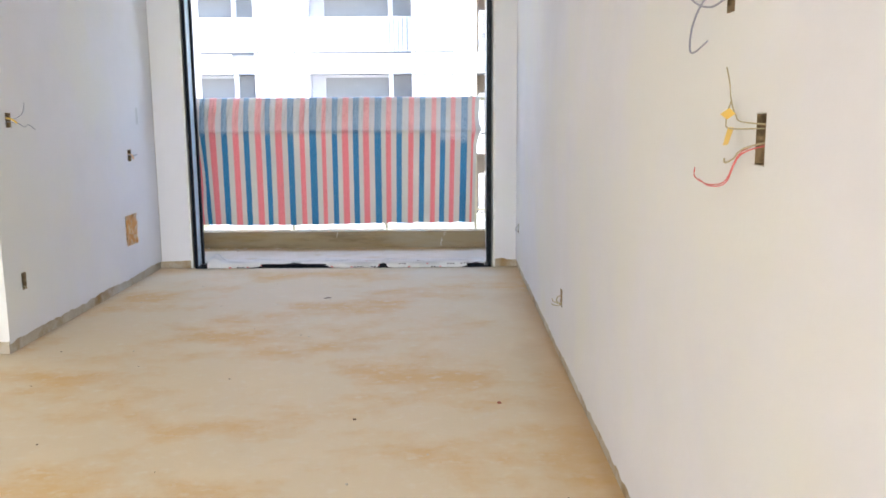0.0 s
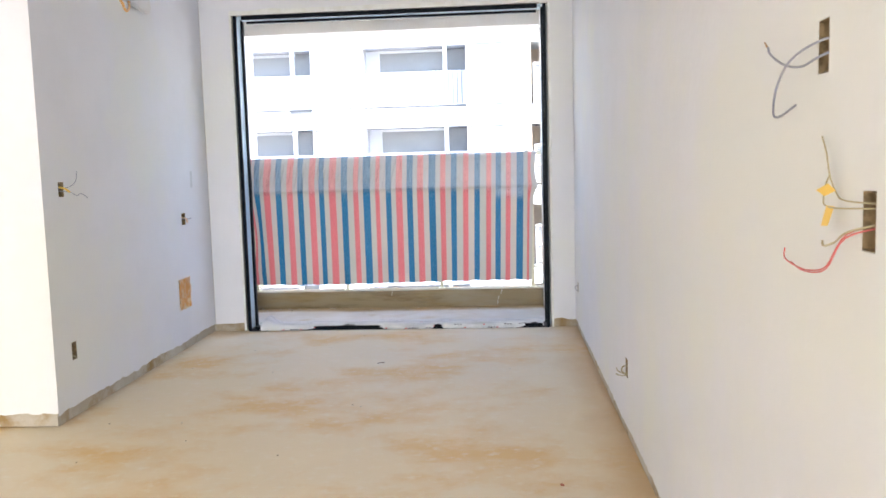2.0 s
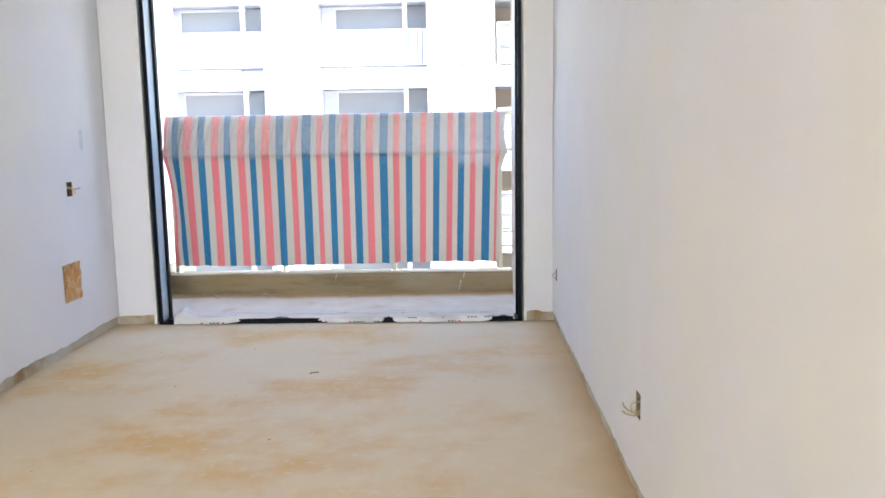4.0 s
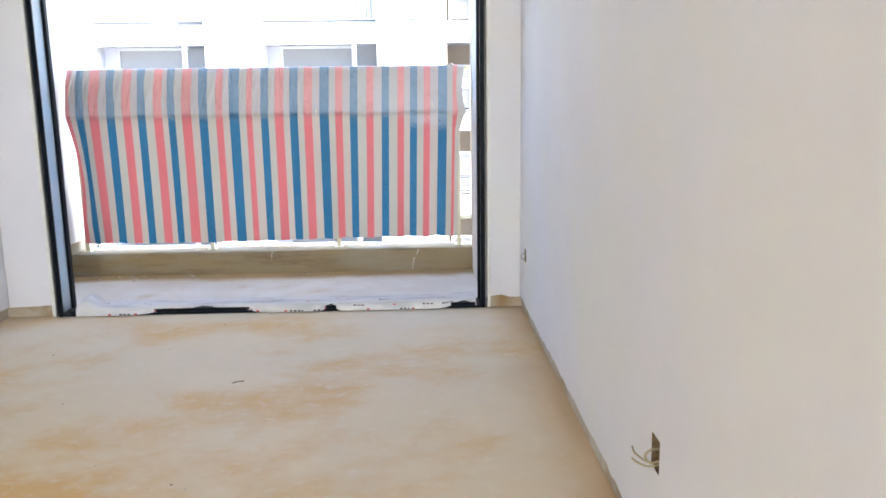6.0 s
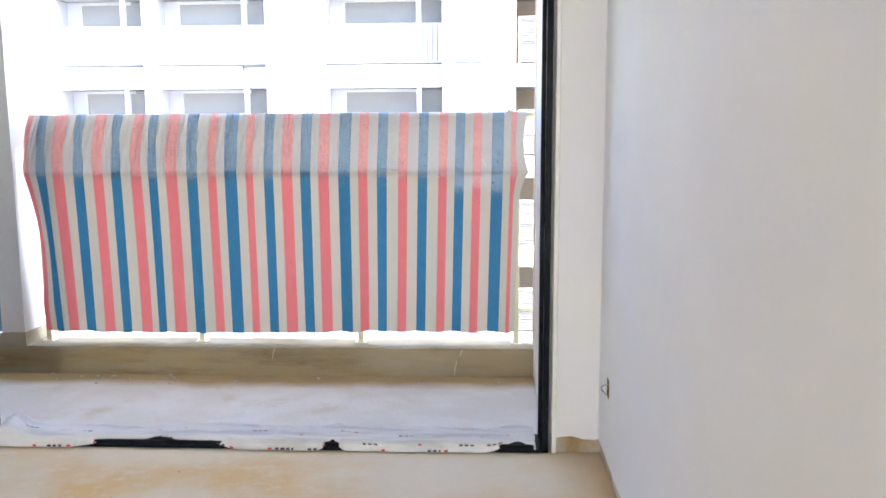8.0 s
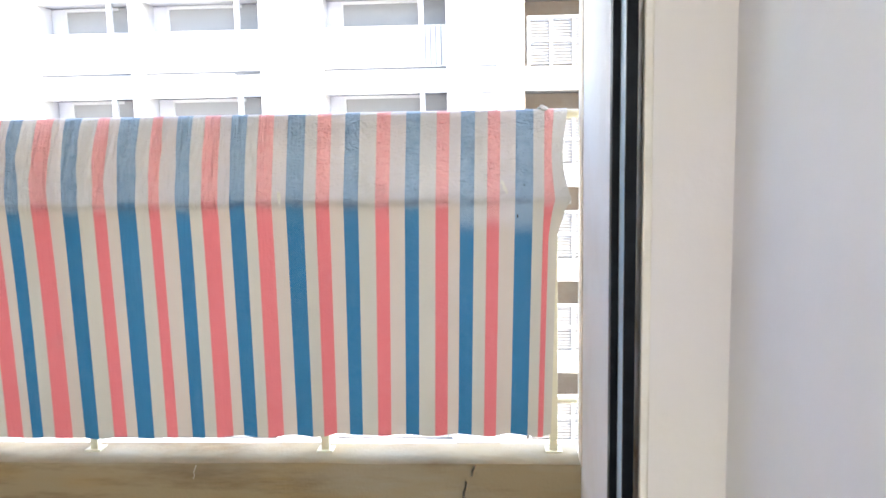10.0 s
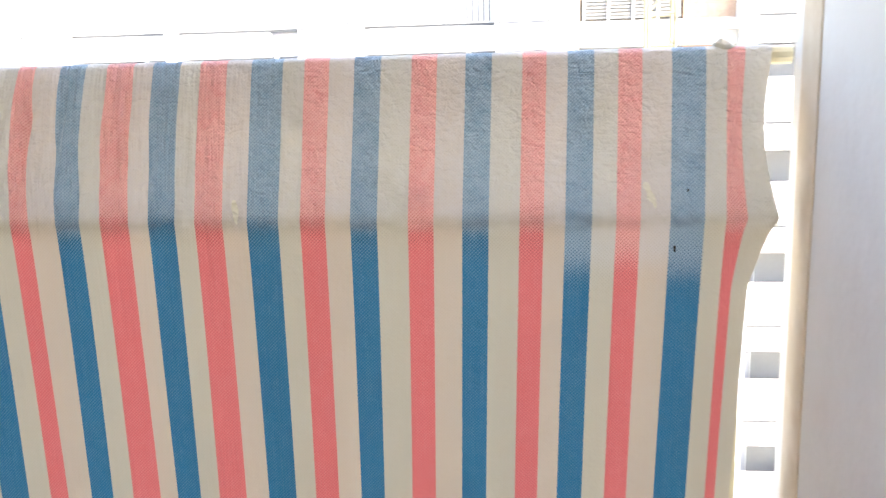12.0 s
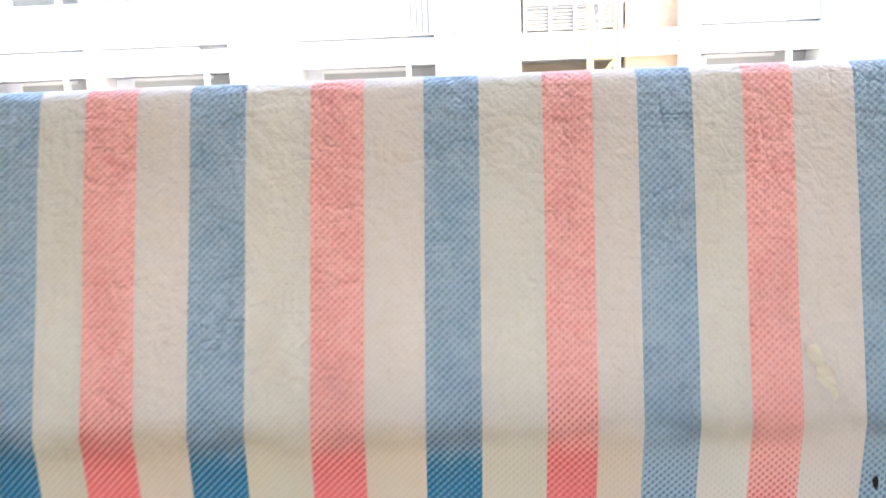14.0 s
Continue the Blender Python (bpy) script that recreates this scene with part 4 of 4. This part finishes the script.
# ---- the block across the courtyard ----
FACE, STOREY, HEAD = 28.0, 2.69, 2.60
BAYS = ((-17.6, -14.6), (-12.02, -9.2), (-8.95, -5.52), (-3.82, -0.32), (6.2, 9.2), (11.3, 14.3))
GAPS = ((-18.5, -17.6), (-14.6, -12.02), (-9.2, -8.95), (-5.52, -3.82), (-0.32, 1.69), (5.75, 6.2), (9.2, 11.3), (14.3, 16))
house = thing("apartment_building", (0, FACE, -14), "white sunlit apartment block with recessed balconies across the courtyard", "building")
for a, b in GAPS:
    part("wall_pier", block(a, b, FACE, FACE + 0.9, -14, 14), FACADE, house)
LEVELS = range(-5, 4)


def copies(ob, where):
    """The same mesh again, moved by each vector."""
    for d in where:
        o = ob.copy()
        scene.collection.objects.link(o)
        o.matrix_basis = Matrix.Translation(d) @ ob.matrix_basis


ups = [Vector((0, 0, STOREY * k)) for k in LEVELS if k]
for a, b in BAYS:
    for name, bm, m in (
            ("slab_edge", block(a, b - (0.85 if a == -8.95 else 0), FACE + 0.30, FACE + 0.55, HEAD, HEAD + 0.65), FACADE),
            ("balcony_slab", block(a, b, FACE + 0.55, FACE + 3.0, HEAD + 0.02, HEAD + 0.65), ROOM),
            ("parapet", block(a + 0.02, b - 0.02, FACE + 0.33, FACE + 0.5, HEAD + 0.72, HEAD + 1.85), FACADE),
            ("parapet_joint", block(a + 0.03, b - 0.03, FACE + 0.38, FACE + 0.46, HEAD + 0.65, HEAD + 0.72), FACADE_LINE),
            ("back_wall", block(a, b, FACE + 2.6, FACE + 2.8, HEAD + 0.65, HEAD + STOREY), ROOM),
            ("side_wall", block(a - 0.1, a, FACE + 0.9, FACE + 2.8, HEAD + 0.65, HEAD + STOREY), ROOM),
            ("side_wall", block(b, b + 0.1, FACE + 0.9, FACE + 2.8, HEAD + 0.65, HEAD + STOREY), ROOM),
            ("window_glass", block(a + 0.47, b - 0.80, FACE + 1.25, FACE + 1.29, HEAD + 1.0, HEAD + 2.60), FAR_GLASS),
            ("window_frame", block(a + 0.42, a + 0.47, FACE + 1.2, FACE + 1.32, HEAD + 1.0, HEAD + STOREY), FAR_FRAME),
            ("window_frame", block(a + 0.47, b - 0.80, FACE + 1.2, FACE + 1.32, HEAD + 2.60, HEAD + STOREY), FAR_FRAME),
            ("side_panel", block(b - 0.80, b, FACE + 1.22, FACE + 1.3, HEAD + 0.65, HEAD + STOREY), FAR_GLASS),
            ("mullion", block(b - 0.78, b - 0.65, FACE + 0.36, FACE + 0.5, HEAD + 1.85, HEAD + STOREY), FACADE),
            ("reveal", block(a, a + 0.42, FACE + 1.22, FACE + 1.6, HEAD + 0.65, HEAD + STOREY), ROOM),
            ("door_pane", block(a + 1.2, a + 1.95, FACE + 2.56, FACE + 2.6, HEAD + 0.65, HEAD + 2.25), FAR_BLUE),
            ("window_pane", block(b - 0.6, b - 0.1, FACE + 2.56, FACE + 2.6, HEAD + 1.5, HEAD + 2.3), FAR_GLASS)):
        o = part(name, bm, m, house)
        copies(o, ups)
for a, b in GAPS:
    if b - a > 1.5:
        a2, b2 = a + 0.08, a + 1.38
        for q in ((a2, b2, HEAD - 0.07, HEAD - 0.02), (a2, b2, HEAD + 0.65, HEAD + 0.70), (a2, a2 + 0.05, HEAD + 0.70, HEAD + 2.62), (b2 - 0.05, b2, HEAD + 0.70, HEAD + 2.62)):
            o = part("panel_joint", block(q[0], q[1], FACE - 0.012, FACE + 0.01, q[2], q[3]), FACADE_LINE, house)
            copies(o, ups)
for k in range(11):
    x = -1.95 + 0.145 * k
    o = part("parapet_rib", block(x, x + 0.035, FACE + 0.30, FACE + 0.34, HEAD + 0.75, HEAD + 1.82), FACADE_LINE, house)
    copies(o, ups)
# service bay with louvred openings, brown reveals and raw brick
sa, sb = 1.69, 5.75
for name, bm, m in (
        ("slab_edge", block(sa, sb, FACE + 0.25, FACE + 2.6, HEAD, HEAD + 0.65), FACADE),
        ("reveal", block(sa, sa + 0.14, FACE + 0.3, FACE + 0.6, HEAD + 0.65, HEAD + STOREY), BROWN),
        ("back_wall", block(sa, sb, FACE + 2.2, FACE + 2.4, HEAD + 0.65, HEAD + STOREY), BROWN),
        ("brick_panel", block(4.45, sb, FACE + 0.5, FACE + 0.7, HEAD + 0.65, HEAD + STOREY), BRICK),
        ("ledge", block(4.2, sb, FACE - 0.1, FACE + 0.3, HEAD + 0.35, HEAD + 0.6), FACADE)):
    o = part(name, bm, m, house)
    copies(o, ups)
for k in range(4):
    x = 1.97 + 0.62 * k
    for z0, z1 in ((0.70, 1.30), (1.38, 1.95)):
        bm = bmesh.new()
        for i in range(7):
            z = HEAD + z0 + (z1 - z0) * (i + 0.1) / 7
            slab(bm, x, x + 0.54, FACE + 0.32, FACE + 0.40, z, z + (z1 - z0) / 7 * 0.7)
        o = part("louvre", bm, LOUVRE, house)
        copies(o, ups)
    o = part("louvre_post", block(x - 0.07, x, FACE + 0.28, FACE + 0.38, HEAD + 0.65, HEAD + 1.98), FAR_FRAME, house)
    copies(o, ups)
for z in (1.31, 1.95):
    o = part("louvre_rail", block(1.91, 4.4, FACE + 0.29, FACE + 0.37, HEAD + z, HEAD + z + 0.06), FAR_FRAME, house)
    copies(o, ups)
part("roof", block(-18.5, 16, FACE - 0.3, FACE + 9, 14, 14.5), FACADE, house)
part("rear_wall", block(-18.5, 16, FACE + 3.2, FACE + 9, -14, 14), FACADE, house)


def hoist():
    t = thing("hoist_mast", (3.7, 27.2, -14), "yellow lattice hoist mast standing before the white block", "hoist mast")
    x0, x1, y0, y1 = 3.36, 3.98, 26.7, 27.3
    for x in (x0, x1):
        for y in (y0, y1):
            bm = bmesh.new()
            bar(bm, (x, y, -14), (x, y, 12), 0.045, 8)
            part("chord", bm, MAST, t)
    for y in (y0, y1):
        k, z = 0, -14.0
        while z < 11:
            bm = bmesh.new()
            bar(bm, (x0, y, z), (x1, y, z), 0.028, 6)
            part("rung", bm, MAST, t)
            bm = bmesh.new()
            bar(bm, (x0 if k % 2 else x1, y, z), (x1 if k % 2 else x0, y, z + 0.75), 0.02, 6)
            part("diagonal", bm, MAST, t)
            k, z = k + 1, z + 0.75
    return t


hoist()

# ---- own building and ground ----
# unseen overhang past the rear wall added to keep sun off its window
structure("own_facade_upper", block(-14, 12, -12.0, BAL_OUT + 0.2, 2.96, 9.0), SHELL, "plain upper storeys of the same block, extended back to block the sun")
structure("own_facade_lower", block(-14, 12, DOOR_Y + 0.2, BAL_OUT + 0.2, -14, -0.26), SHELL, "plain lower storeys of the same block")
structure("own_facade_side", block(1.92, 12, DOOR_Y + 0.02, BAL_OUT + 0.1, -0.26, 2.96), SHELL, "plain facade of the same block")
structure("own_facade_side", block(-14, BAL_L - 0.22, DOOR_Y + 0.02, BAL_OUT + 0.1, -0.26, 2.96), SHELL, "plain facade of the same block")
gb = bmesh.new()
slab(gb, -900, 900, -900, 900, -14.3, -14)
structure("ground", gb, EARTH, "bare pale courtyard ground", "ground")
